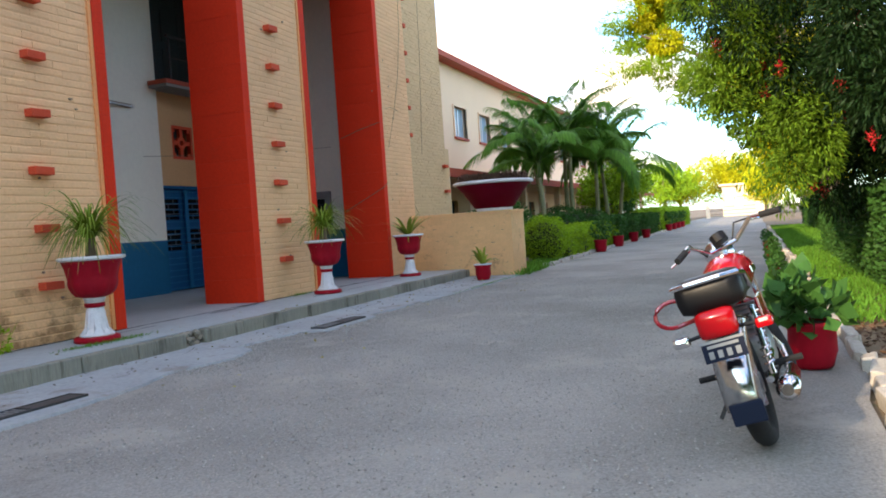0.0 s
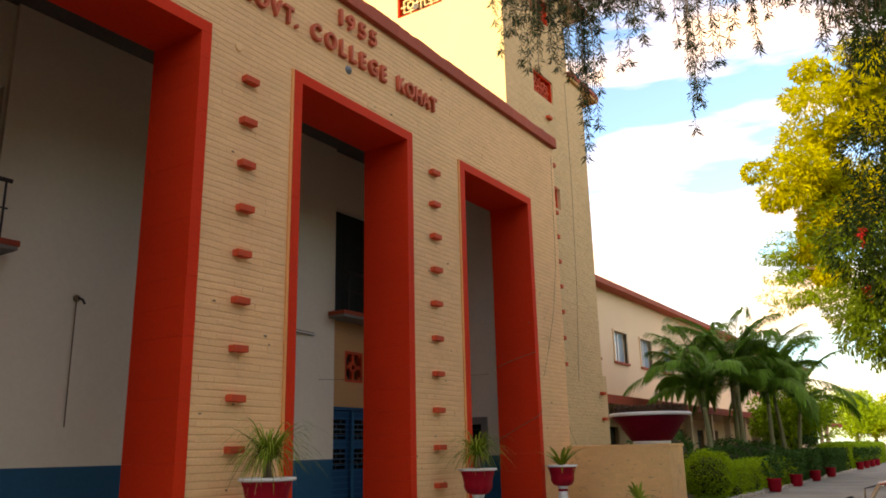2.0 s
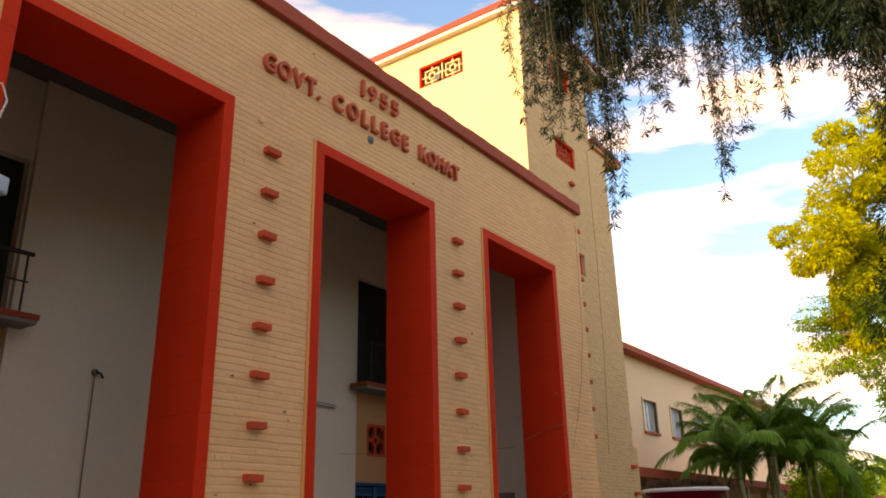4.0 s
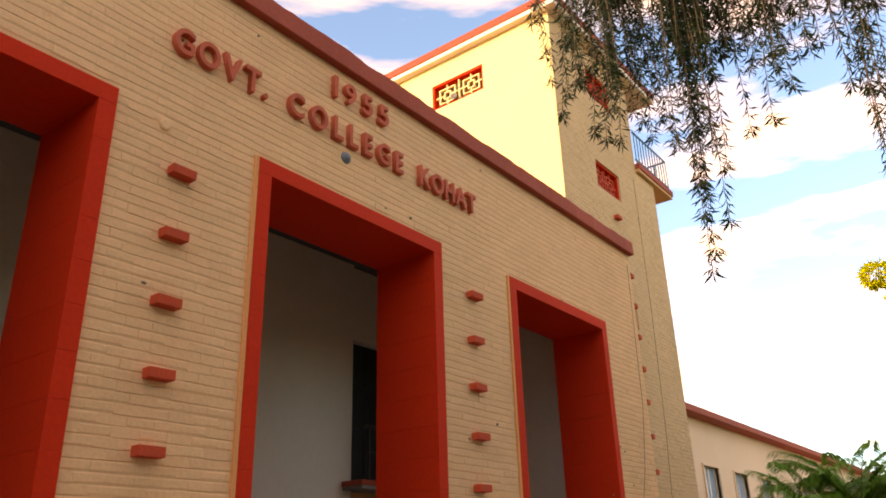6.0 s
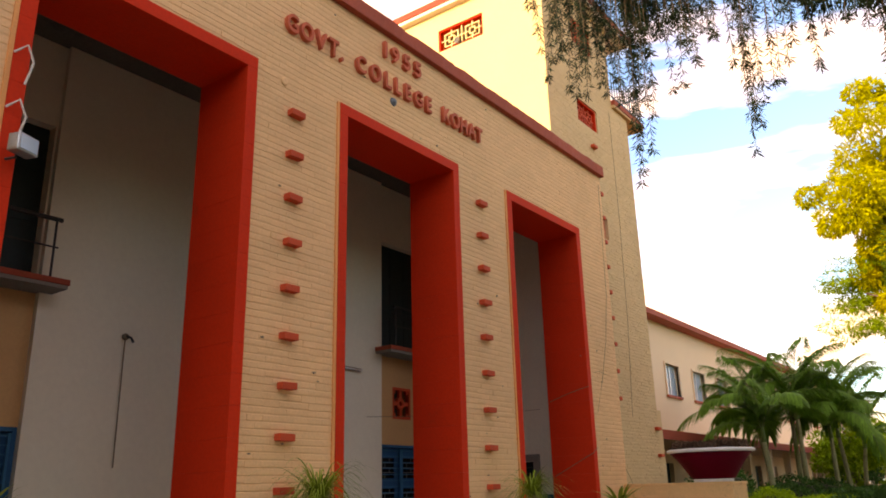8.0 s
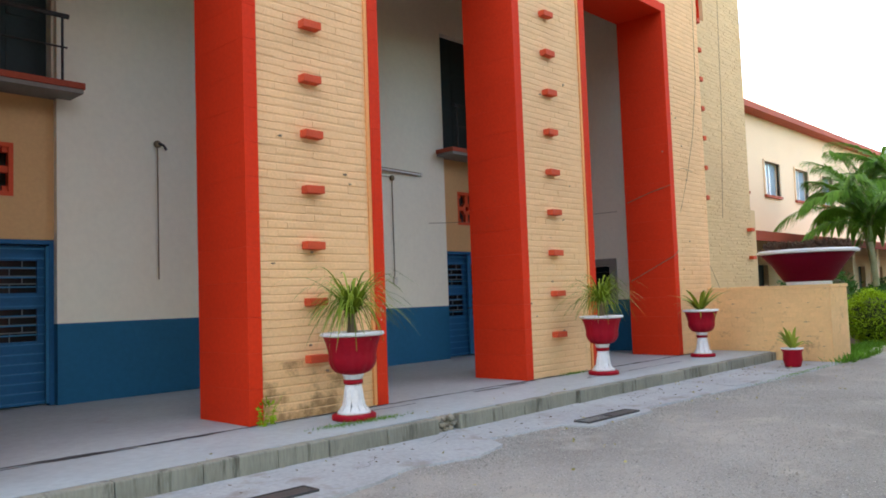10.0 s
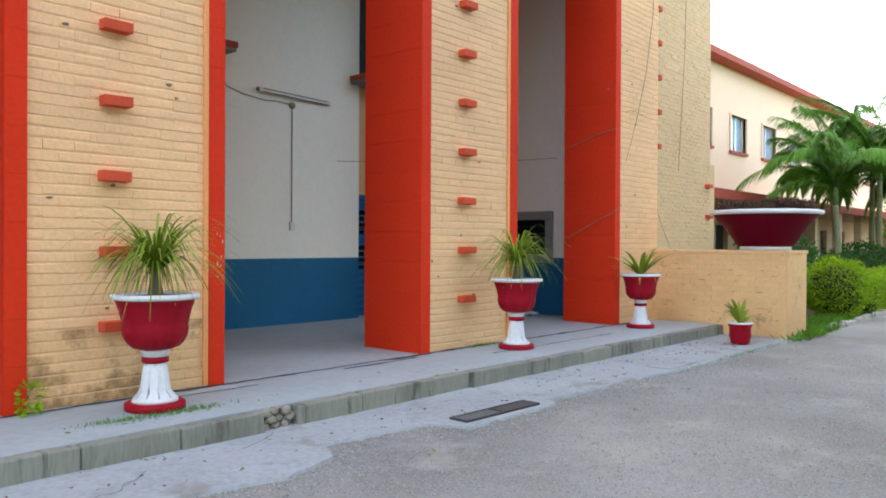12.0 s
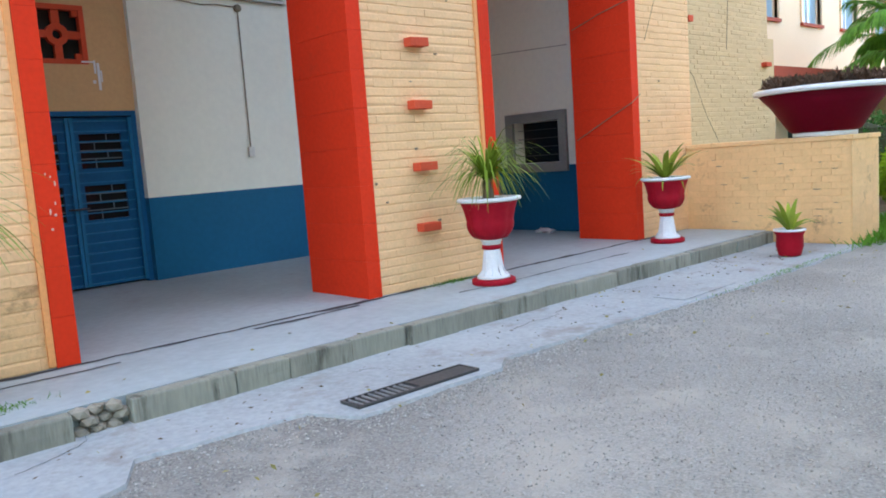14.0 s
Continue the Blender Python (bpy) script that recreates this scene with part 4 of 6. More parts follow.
# ---- pedestal urns ----
def blades(n, length, width, droop, rise, rng, segs=6, base=0.02, spread=1.0):
    """Long arching blades from one root; returns vertices and quad faces."""
    v, f = [], []
    for i in range(n):
        a = rng.uniform(0, 2 * math.pi)
        L = length * rng.uniform(0.6, 1.1)
        up = rise * rng.uniform(0.5, 1.2)
        out = spread * rng.uniform(0.35, 1.0)
        side = np.array((-math.sin(a), math.cos(a), 0))
        d = np.array((math.cos(a), math.sin(a), 0))
        b0 = len(v)
        for k in range(segs + 1):
            s = k / segs
            p = d * (base + L * out * s) + np.array((0, 0, L * (up * s - droop * s * s)))
            w = width * (1 - s) ** 0.7 * (0.5 + 0.5 * min(1, s * 4)) + 0.0015
            v += [p - side * w, p + side * w]
        f += [(b0 + 2 * k, b0 + 2 * k + 1, b0 + 2 * k + 3, b0 + 2 * k + 2) for k in range(segs)]
    return np.array(v), np.array(f)


def urn(x, y, z, scale, label, seed, plant):
    g = empty("pedestal_urn", pose(x, y, z, 0, 0, seed * 37) @ Matrix.Scale(scale, 4), label, "plant pot", "porch urns")
    part("base", lathe([(0.215, 0.0), (0.225, 0.008), (0.225, 0.05), (0.205, 0.06)], 32), POT_RED, g, "crimson round base", True)
    part("foot", lathe([(0.172, 0.06), (0.166, 0.085), (0.132, 0.108), (0.110, 0.145), (0.100, 0.21), (0.091, 0.29), (0.084, 0.355)], 32), POT_WHITE, g, "white fluted pedestal", True)
    for k in range(10):
        a = 2 * math.pi * k / 10
        part("flute", tube([(r * math.cos(a), r * math.sin(a), z) for r, z in ((0.150, 0.095), (0.114, 0.137), (0.102, 0.2), (0.094, 0.26), (0.089, 0.31))], 0.008, 6, taper=0.5), POT_WHITE, g, "", True)
    part("ring", lathe([(0.084, 0.355), (0.10, 0.362), (0.10, 0.395), (0.088, 0.402)], 28), POT_RED, g, "crimson ring", True)
    part("collar", lathe([(0.088, 0.402), (0.098, 0.41), (0.098, 0.43), (0.108, 0.44), (0.108, 0.455), (0.09, 0.462)], 28), POT_WHITE, g, "white collar", True)
    n = 60
    prof = [(0.09, 0.455), (0.125, 0.462), (0.175, 0.49), (0.212, 0.53), (0.235, 0.58), (0.242, 0.625), (0.238, 0.66), (0.246, 0.70), (0.262, 0.76), (0.282, 0.815), (0.295, 0.845), (0.25, 0.845), (0.24, 0.77)]
    bm = lathe(prof, n)
    for v in bm.verts:
        r = math.hypot(v.co.x, v.co.y)
        if 0.48 < v.co.z < 0.82 and r > 0.15:
            t = math.atan2(v.co.y, v.co.x)
            k = 1 + 0.035 * abs(math.cos(5 * t)) - 0.02
            v.co.x, v.co.y = v.co.x * k, v.co.y * k
            v.co.z -= 0.012 * abs(math.cos(5 * t)) * (v.co.z < 0.7)
    part("bowl", bm, POT_RED, g, "crimson fluted bowl", True)
    part("rim", lathe([(0.292, 0.842), (0.325, 0.850), (0.331, 0.864), (0.324, 0.882), (0.27, 0.886), (0.25, 0.86)], 40, 0.006), POT_WHITE, g, "chipped white rim", True)
    part("soil", lathe([(0.265, 0.83), (0.26, 0.86), (0.1, 0.875)], 20), EARTH, g)
    rng = np.random.default_rng(seed)
    if plant == "pony":
        part("stem", lathe([(0.065, 0.85), (0.05, 0.93), (0.036, 1.02), (0.036, 1.08)], 12, 0.05), BARK, g)
        v, f = blades(210, 0.62, 0.010, 1.38, 1.72, rng, 9, 0.015, 1.3)
        leaf_part("leaves", v + (0, 0, 1.05), f, SPIKY_LEAF, g, "long narrow arching green leaves")
        v, f = blades(22, 0.42, 0.007, 1.6, 1.1, rng, 8, 0.02)
        leaf_part("dry_leaves", v + (0, 0, 1.02), f, DRY_LEAF, g, "drooping straw coloured leaves")
    elif plant == "agave":
        v, f = blades(30, 0.64, 0.045, 0.6, 1.2, rng, 6, 0.03, 1.15)
        leaf_part("leaves", v + (0, 0, 0.87), f, AGAVE_LEAF, g, "stiff yellow-green pointed leaves")
        v, f = blades(7, 0.30, 0.022, 1.1, 0.75, rng, 6, 0.2)
        leaf_part("hanging_leaves", v + (0, 0, 0.87), f, AGAVE_LEAF, g)
    else:
        v, f = blades(60, 0.62, 0.05, 0.45, 0.95, rng, 6, 0.03, 0.9)
        leaf_part("leaves", v + (0, 0, 0.87), f, AGAVE_LEAF, g, "broad fresh green fern-like leaves")
        c = np.stack((rng.normal(0.30, 0.07, 500), rng.normal(0.0, 0.17, 500), rng.uniform(0.30, 0.92, 500)), 1)
        v, f = leaves(c, np.tile((0.3, 0, -0.5), (500, 1)), 0.05, 0.03, rng, 0.8)
        leaf_part("trailing_leaves", v, f, HEDGE_LEAF, g, "small trailing leaves over the rim")
        c = np.stack((rng.normal(0.33, 0.05, 26), rng.normal(0.0, 0.12, 26), rng.uniform(0.3, 0.7, 26)), 1)
        v, f = leaves(c, np.tile((1, 0, 0), (26, 1)), 0.035, 0.03, rng, 0.8)
        tagged(leaf_part("flowers", v, f, FLOWER_PINK, g, "tiny violet flowers"), kind="stuff")
    return g


DRY_LEAF = material("straw_coloured_leaf", (0.36, 0.31, 0.12), 0.7, 0.25, 2, 15, 0, island=0.8, translucent=0.2)
AGAVE_LEAF = material("yellow_green_succulent_leaf", (0.25, 0.31, 0.035), 0.45, 0.3, 2, 15, 0, island=0.8, translucent=0.15)
urn(6.29, -0.57, PL, 1.03, "crimson urn on white pedestal with spiky arching plant", 1, "pony")
urn(11.17, -0.55, PL, 1.0, "crimson urn on white pedestal with grassy ponytail plant", 2, "pony")
urn(14.55, -0.53, PL, 0.97, "crimson urn on white pedestal with stiff yellow-green plant", 3, "agave")
urn(2.46, -0.62, PL, 1.03, "crimson urn on white pedestal with broad leaves and trailing violet flowers", 4, "fern")


BROAD_LEAF = material("broad_pot_leaf", (0.05, 0.14, 0.03), 0.45, 0.4, 3, 20, 0.1, island=0.8, translucent=0.2)


def small_pot(x, y, z, scale, label, seed, plant="agave"):
    g = empty("flower_pot", pose(x, y, z, 0, 0, seed * 51) @ Matrix.Scale(scale, 4), label, "flower pot", "red flower pots")
    part("pot", lathe([(0.12, 0.0), (0.14, 0.01), (0.15, 0.04), (0.165, 0.10), (0.175, 0.13), (0.17, 0.28), (0.19, 0.31), (0.195, 0.35), (0.17, 0.355), (0.155, 0.30)], 28), POT_RED, g, "", True)
    part("soil", lathe([(0.165, 0.30), (0.16, 0.33), (0.05, 0.34)], 16), EARTH, g)
    rng = np.random.default_rng(seed + 40)
    if plant == "agave":
        part("rim", lathe([(0.192, 0.335), (0.205, 0.34), (0.205, 0.362), (0.17, 0.366), (0.16, 0.35)], 28), POT_WHITE, g, "thin white rim", True)
        v, f = blades(16, 0.62, 0.048, 0.6, 1.2, rng, 6, 0.02, 1.1)
        leaf_part("leaves", v + (0, 0, 0.34), f, AGAVE_LEAF, g, "short stiff yellow-green leaves")
    elif plant == "broad":
        c, w = clump_points([(0, 0, 0.44, 0.24, 0.24, 0.12), (0.1, 0.12, 0.55, 0.16, 0.16, 0.14), (-0.12, 0.06, 0.52, 0.14, 0.14, 0.12)], 60, rng)
        w[:, 2] += 0.4
        v, f = leaves(c, w, 0.17, 0.13, rng, 0.5)
        leaf_part("leaves", v, f, BROAD_LEAF, g, "broad fresh green leaves")
    else:
        c, w = clump_points([(0, 0, 0.62, 0.26, 0.26, 0.28), (0.1, 0.05, 0.8, 0.16, 0.18, 0.2)], 170, rng)
        v, f = leaves(c, w, 0.10, 0.065, rng, 0.6)
        leaf_part("leaves", v, f, DARK_LEAF, g, "leafy green shrub")
    return g


small_pot(14.86, -2.0, 0.02, 0.9, "small red pot with a stiff yellow-green plant on the apron", 1)
for i, (x, y) in enumerate(((24.9, -2.55), (28.4, -2.55), (32.6, -2.5), (36.6, -2.5), (47, -2.5), (50, -2.5), (53, -2.5), (56, -2.5))):
    small_pot(x, y, 0, 1.1, "red painted pot with a leafy shrub at the road edge", 5 + i, "shrub")
small_pot(5.95, -7.46, 0, 0.92, "large red pot with a broad-leaved shrub beside the motorcycle", 21, "broad")
for i, x in enumerate((10.2, 12.0, 14.2, 16.6, 19.5, 22.5)):
    small_pot(x, -7.4, 0, 0.5, "red painted pot with a leafy shrub along the kerb", 30 + i, "shrub")

# wide bowl planter on the low wall
MAROON = material("dark_maroon_paint", (0.13, 0.001, 0.010), 0.6, 0.14, 1.5, 25, 0.2, spec=0.08)
g = empty("bowl_planter", pose(16.50, -1.80, 1.42), "wide crimson bowl planter with white rim on the low wall", "planter")
part("foot", lathe([(0.40, 0.0), (0.40, 0.06), (0.36, 0.07)], 36), POT_WHITE, g, "white round foot", True)
part("bowl", lathe([(0.40, 0.06), (0.45, 0.09), (0.66, 0.40), (0.83, 0.59), (0.80, 0.61), (0.5, 0.3)], 48), MAROON, g, "dark maroon flared bowl", True)
part("rim", lathe([(0.82, 0.585), (0.885, 0.592), (0.892, 0.64), (0.86, 0.658), (0.80, 0.62)], 48), POT_WHITE, g, "white rim", True)
part("soil", lathe([(0.825, 0.60), (0.82, 0.635), (0.3, 0.72)], 30), EARTH, g)
rng = np.random.default_rng(77)
a, r = rng.uniform(0, 2 * math.pi, 2600), 0.78 * np.sqrt(rng.random(2600))
c = np.stack((r * np.cos(a), r * np.sin(a), 0.65 + rng.uniform(0, 0.10, 2600) + 0.10 * np.array([max(0, noise.noise((q * 3, p * 3, 2))) for q, p in zip(r * np.cos(a), r * np.sin(a))])), 1)
v, f = leaves(c, np.tile((0, 0, 1.0), (2600, 1)), 0.09, 0.022, rng, 0.6)
leaf_part("shrub", v, f, BROWN_LEAF, g, "dry reddish-brown low shrub")

# ---- drain grates ----
BAR_IRON = material("polished_worn_iron", (0.20, 0.20, 0.195), 0.5, 0.3, 4, 40, 0.3)
GRATE_IRON = material("worn_grey_iron", (0.06, 0.06, 0.058), 0.55, 0.3, 4, 40, 0.3)


def grate(x, y, length, half):
    g = empty("drain_grate", pose(x, y, 0.016, 0, 0, -1.5), "dark iron drain grate set in the cement apron", "drain", "drain grates")
    # thin black plate painting the shaded depth under the bars
    part("pit", box(0, length, 0, 0.20, 0.0, 0.004), PIT_BLACK, g)
    for y0, y1 in ((0, 0.018), (0.182, 0.20)):
        part("frame_bar", box(0, length, y0, y1, 0.004, 0.018), GRATE_IRON, g)
    for x0 in (0, length / 2 - 0.009, length - 0.018):
        part("frame_bar", box(x0, x0 + 0.018, 0.018, 0.182, 0.004, 0.018), GRATE_IRON, g)
    n = int(length / 0.05)
    for i in range(1, n):
        xx = i * length / n
        if half and xx > length / 2:
            continue
        part("bar", box(xx - 0.008, xx + 0.008, 0.018, 0.182, 0.006, 0.015), BAR_IRON, g)
    if half:
        part("cover", box(length / 2 + 0.01, length - 0.02, 0.02, 0.18, 0.005, 0.013, bevel=0.002), GRATE_IRON, g)
    return g


grate(8.13, -2.26, 1.02, True)
grate(3.62, -2.2, 0.95, True)
ob = tagged(obj("manhole_cover", box(11.9, 12.9, -2.28, -1.95, 0.017, 0.024, bevel=0.003), APRON), "worn cement drain cover in the apron", "drain cover")

# ---- grass and weeds ----
def tuft(name, spots, n, h, label, mat=GRASS, seed=1):
    rng = np.random.default_rng(seed)
    c = np.concatenate([np.stack((rng.normal(x, sx, int(n * sx * sy * 40) + 30), rng.normal(y, sy, int(n * sx * sy * 40) + 30), np.full(int(n * sx * sy * 40) + 30, z)), 1) for x, y, z, sx, sy in spots])
    v, f = leaves(c, np.tile((0, 0, 1.0), (len(c), 1)), h, h * 0.14, rng, 0.55)
    return tagged(leaf_part(name, v, f, mat), label, "grass", kind="stuff")


tuft("weeds", [(6.2, -0.84, PL, 0.22, 0.05), (6.5, -0.86, PL, 0.12, 0.04), (5.85, -0.80, PL, 0.16, 0.03), (11.0, -0.1, PL, 0.2, 0.04), (14.2, -2.40, 0.0, 0.9, 0.025)], 800, 0.034, "low green weeds growing on the porch edge", seed=2)
tuft("grass_verge", [(17.6, -2.30, -0.02, 0.6, 0.10), (18.8, -2.0, -0.02, 0.8, 0.16), (16.6, -2.46, -0.01, 0.4, 0.05), (20.3, -1.9, -0.02, 1.0, 0.16), (17.2, -2.44, -0.01, 0.35, 0.06)], 150, 0.16, "green grass verge at the foot of the low wall", seed=3)
w = empty("weed", pose(5.52, -0.1, PL), "small leafy weed at the foot of a red jamb", "weed")
c, d = clump_points([(0, 0, 0.12, 0.08, 0.08, 0.14)], 70, np.random.default_rng(5))
v, f = leaves(c, d, 0.06, 0.035)
leaf_part("leaves", v, f, HEDGE_LEAF, w)
v, f = blades(4, 0.2, 0.004, 0, 1.2, np.random.default_rng(6), 3)
leaf_part("stem", v, f, HEDGE_LEAF, w)

# small dark twigs and crumbs on the apron
rng = np.random.default_rng(62)
c = np.stack((rng.uniform(4, 15.5, 160), rng.uniform(-2.1, -1.34, 160), np.full(160, 0.024)), 1)
v, f = leaves(c, np.stack((rng.normal(0, 1, 160), rng.normal(0, 1, 160), np.zeros(160)), 1), 0.035, 0.012, rng, 0.1)
tagged(leaf_part("twig_litter", v, f, BARK), "dark twig crumbs and dirt on the cement apron", "litter", kind="stuff")

# dry leaf litter on the soil behind the edging stones
rng = np.random.default_rng(63)
c = np.stack((rng.uniform(4.6, 9.0, 900), -7.9 - 1.1 * rng.random(900), np.full(900, -0.03)), 1)
v, f = leaves(c, np.stack((rng.normal(0, 1, 900), rng.normal(0, 1, 900), np.full(900, 0.15)), 1), 0.06, 0.03, rng, 0.15)
tagged(leaf_part("leaf_litter", v, f, BROWN_LEAF), "brown dry leaves on the bare soil", "leaf litter", kind="stuff")

# fallen leaves and a crumpled paper
rng = np.random.default_rng(61)
c = np.stack((rng.uniform(4, 15.5, 90), rng.uniform(-3.6, -0.6, 90), np.zeros(90)), 1)
c[:, 2] = np.where(c[:, 1] > -1.3, PL + 0.006, 0.026)
v, f = leaves(c, np.stack((rng.normal(0, 1, 90), rng.normal(0, 1, 90), np.zeros(90)), 1), 0.045, 0.022, rng, 0.12)
tagged(leaf_part("fallen_leaves", v, f, DRY_LEAF), "small dry fallen leaves on the pavement", "leaf litter", kind="stuff")
bm = bmesh.new()
bmesh.ops.create_icosphere(bm, subdivisions=3, radius=0.11)
for q in bm.verts:
    q.co *= 1 + 0.5 * noise.noise(q.co * 14)
    q.co.x *= 1.9
    q.co.z = max(q.co.z * 0.45, -0.02)
ob = tagged(obj("rag", bm, POT_WHITE), "crumpled pale rag lying on the porch floor", "rag")
ob.matrix_basis = pose(15.15, 2.05, PL + 0.022, 0, 0, 70)

# ---- hedges and shrubs ----
def hedge(x0, x1, y0, y1, h, label, mat, seed, dens=900, size=0.06):
    """A clipped hedge: leaves through an uneven block, over a solid core coloured dark as inner shade."""
    rng = np.random.default_rng(seed)
    g = empty("hedge", pose((x0 + x1) / 2, (y0 + y1) / 2, 0), label, "hedge")
    lx, ly = (x1 - x0) / 2, (y1 - y0) / 2
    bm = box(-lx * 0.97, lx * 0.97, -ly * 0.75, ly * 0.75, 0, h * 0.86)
    part("core", bm, SHADE_CORE, g, "solid dark core as the hedge's shaded inside")
    area = 2 * (2 * lx * h) + 2 * (2 * ly * h) + 4 * lx * ly
    n = min(26000, int(area * dens))
    face = rng.choice(5, n, p=np.array((2 * lx * h, 2 * lx * h, 2 * ly * h, 2 * ly * h, 4 * lx * ly)) / area)
    u, q = rng.uniform(-1, 1, n), rng.uniform(0, 1, n)
    c, d = np.zeros((n, 3)), np.zeros((n, 3))
    for k in range(5):
        m = face == k
        if k < 2:
            s = -1 if k == 0 else 1
            c[m], d[m] = np.stack((u[m] * lx, np.full(m.sum(), s * ly), q[m] * h), 1), (0, s, 0.3)
        elif k < 4:
            s = -1 if k == 2 else 1
            c[m], d[m] = np.stack((np.full(m.sum(), s * lx), u[m] * ly, q[m] * h), 1), (s, 0, 0.3)
        else:
            c[m], d[m] = np.stack((u[m] * lx, (q[m] * 2 - 1) * ly, np.full(m.sum(), h)), 1), (0, 0, 1)
    bump = np.array([noise.noise((p[0] * 1.7 + seed, p[1] * 1.7, p[2] * 1.7)) for p in c])[:, None]
    c = c + d * (0.13 * bump + rng.normal(-0.03, 0.035, (n, 1)))
    c[:, 2] = np.maximum(c[:, 2], 0.01)
    v, f = leaves(c, d, size, size * 0.55, rng, 0.7)
    leaf_part("leaves", v, f, mat, g, "")
    return g


# near-black for solid cores, painting the shade between the leaves
SHADE_CORE = material("dark_hedge_inside", (0.03, 0.035, 0.012), 0.95, 0.3, 4, 30, 0.5)


def bush(x, y, r, h, label, mat, seed, n=3500, size=0.06):
    rng = np.random.default_rng(seed)
    g = empty("bush", pose(x, y, 0), label, "bush")
    d = rng.normal(0, 1, (n, 3))
    d /= np.linalg.norm(d, axis=1, keepdims=True)
    lump = np.array([noise.noise((p[0] * 2 + seed, p[1] * 2, p[2] * 2)) for p in d])[:, None]
    c = d * (1 + 0.18 * lump + rng.normal(-0.06, 0.06, (n, 1))) * (r, r, h / 2) + (0, 0, h / 2)
    c[:, 2] = np.maximum(c[:, 2], 0.02)
    v, f = leaves(c, d, size, size * 0.55, rng, 0.6)
    leaf_part("leaves", v, f, mat, g)
    part("core", lathe([(r * 0.3, 0.0), (r * 0.7, h * 0.25), (r * 0.8, h * 0.5), (r * 0.6, h * 0.78), (r * 0.1, h * 0.88)], 14), SHADE_CORE, g)
    return g


bush(20.9, -1.75, 0.68, 1.22, "round clipped bright green bush beside the road", HEDGE_LEAF, 1, 9000, 0.055)
hedge(22.0, 30.5, -2.25, -1.2, 0.86, "low clipped yellow-green hedge along the road", HEDGE_LEAF, 2)
hedge(31, 44, -2.25, -1.0, 1.05, "clipped dark green hedge along the road", DARK_LEAF, 3, 700, 0.08)
hedge(46, 66, -2.25, -0.6, 1.3, "long clipped green hedge far along the road", HEDGE_LEAF, 4, 350, 0.12)
for i, (x, y, r, h) in enumerate(((19.4, -0.6, 0.75, 1.05), (22.6, 0.0, 1.0, 1.9), (24.8, 0.6, 0.9, 1.6), (27, -0.6, 0.9, 1.3), (29.5, -0.2, 1.1, 1.6), (32.5, -0.4, 1.2, 1.5), (35.5, -0.3, 1.0, 1.4), (25.5, -0.5, 0.7, 1.2))):
    bush(x, y, r, h, "loose bright green garden shrub behind the hedge" if i == 0 else "loose dark green garden shrub behind the hedge", HEDGE_LEAF if i == 0 else DARK_LEAF, 20 + i, 3200, 0.07 if i == 0 else 0.09)
bush(20.2, 0.4, 0.5, 1.2, "reddish-leaved garden shrub behind the low wall", BROWN_LEAF, 40, 1500, 0.07)
hedge(7.5, 20, -9.7, -8.6, 1.25, "tall rough green hedge across the lawn", DARK_LEAF, 9, 700, 0.07)
hedge(20.5, 46, -10.6, -9.6, 1.3, "tall rough green hedge far across the lawn", DARK_LEAF, 10, 380, 0.11)
rng = np.random.default_rng(14)
c = np.stack((rng.uniform(8.2, 44, 30000), -7.95 - 1.5 * rng.random(30000) ** 1.5, np.full(30000, -0.03)), 1)
v, f = leaves(c, np.tile((0, 0, 1.0), (30000, 1)), 0.11, 0.018, rng, 0.5)
tagged(leaf_part("lawn", v, f, GRASS), "bright green lawn strip beyond the kerb", "grass", kind="stuff")

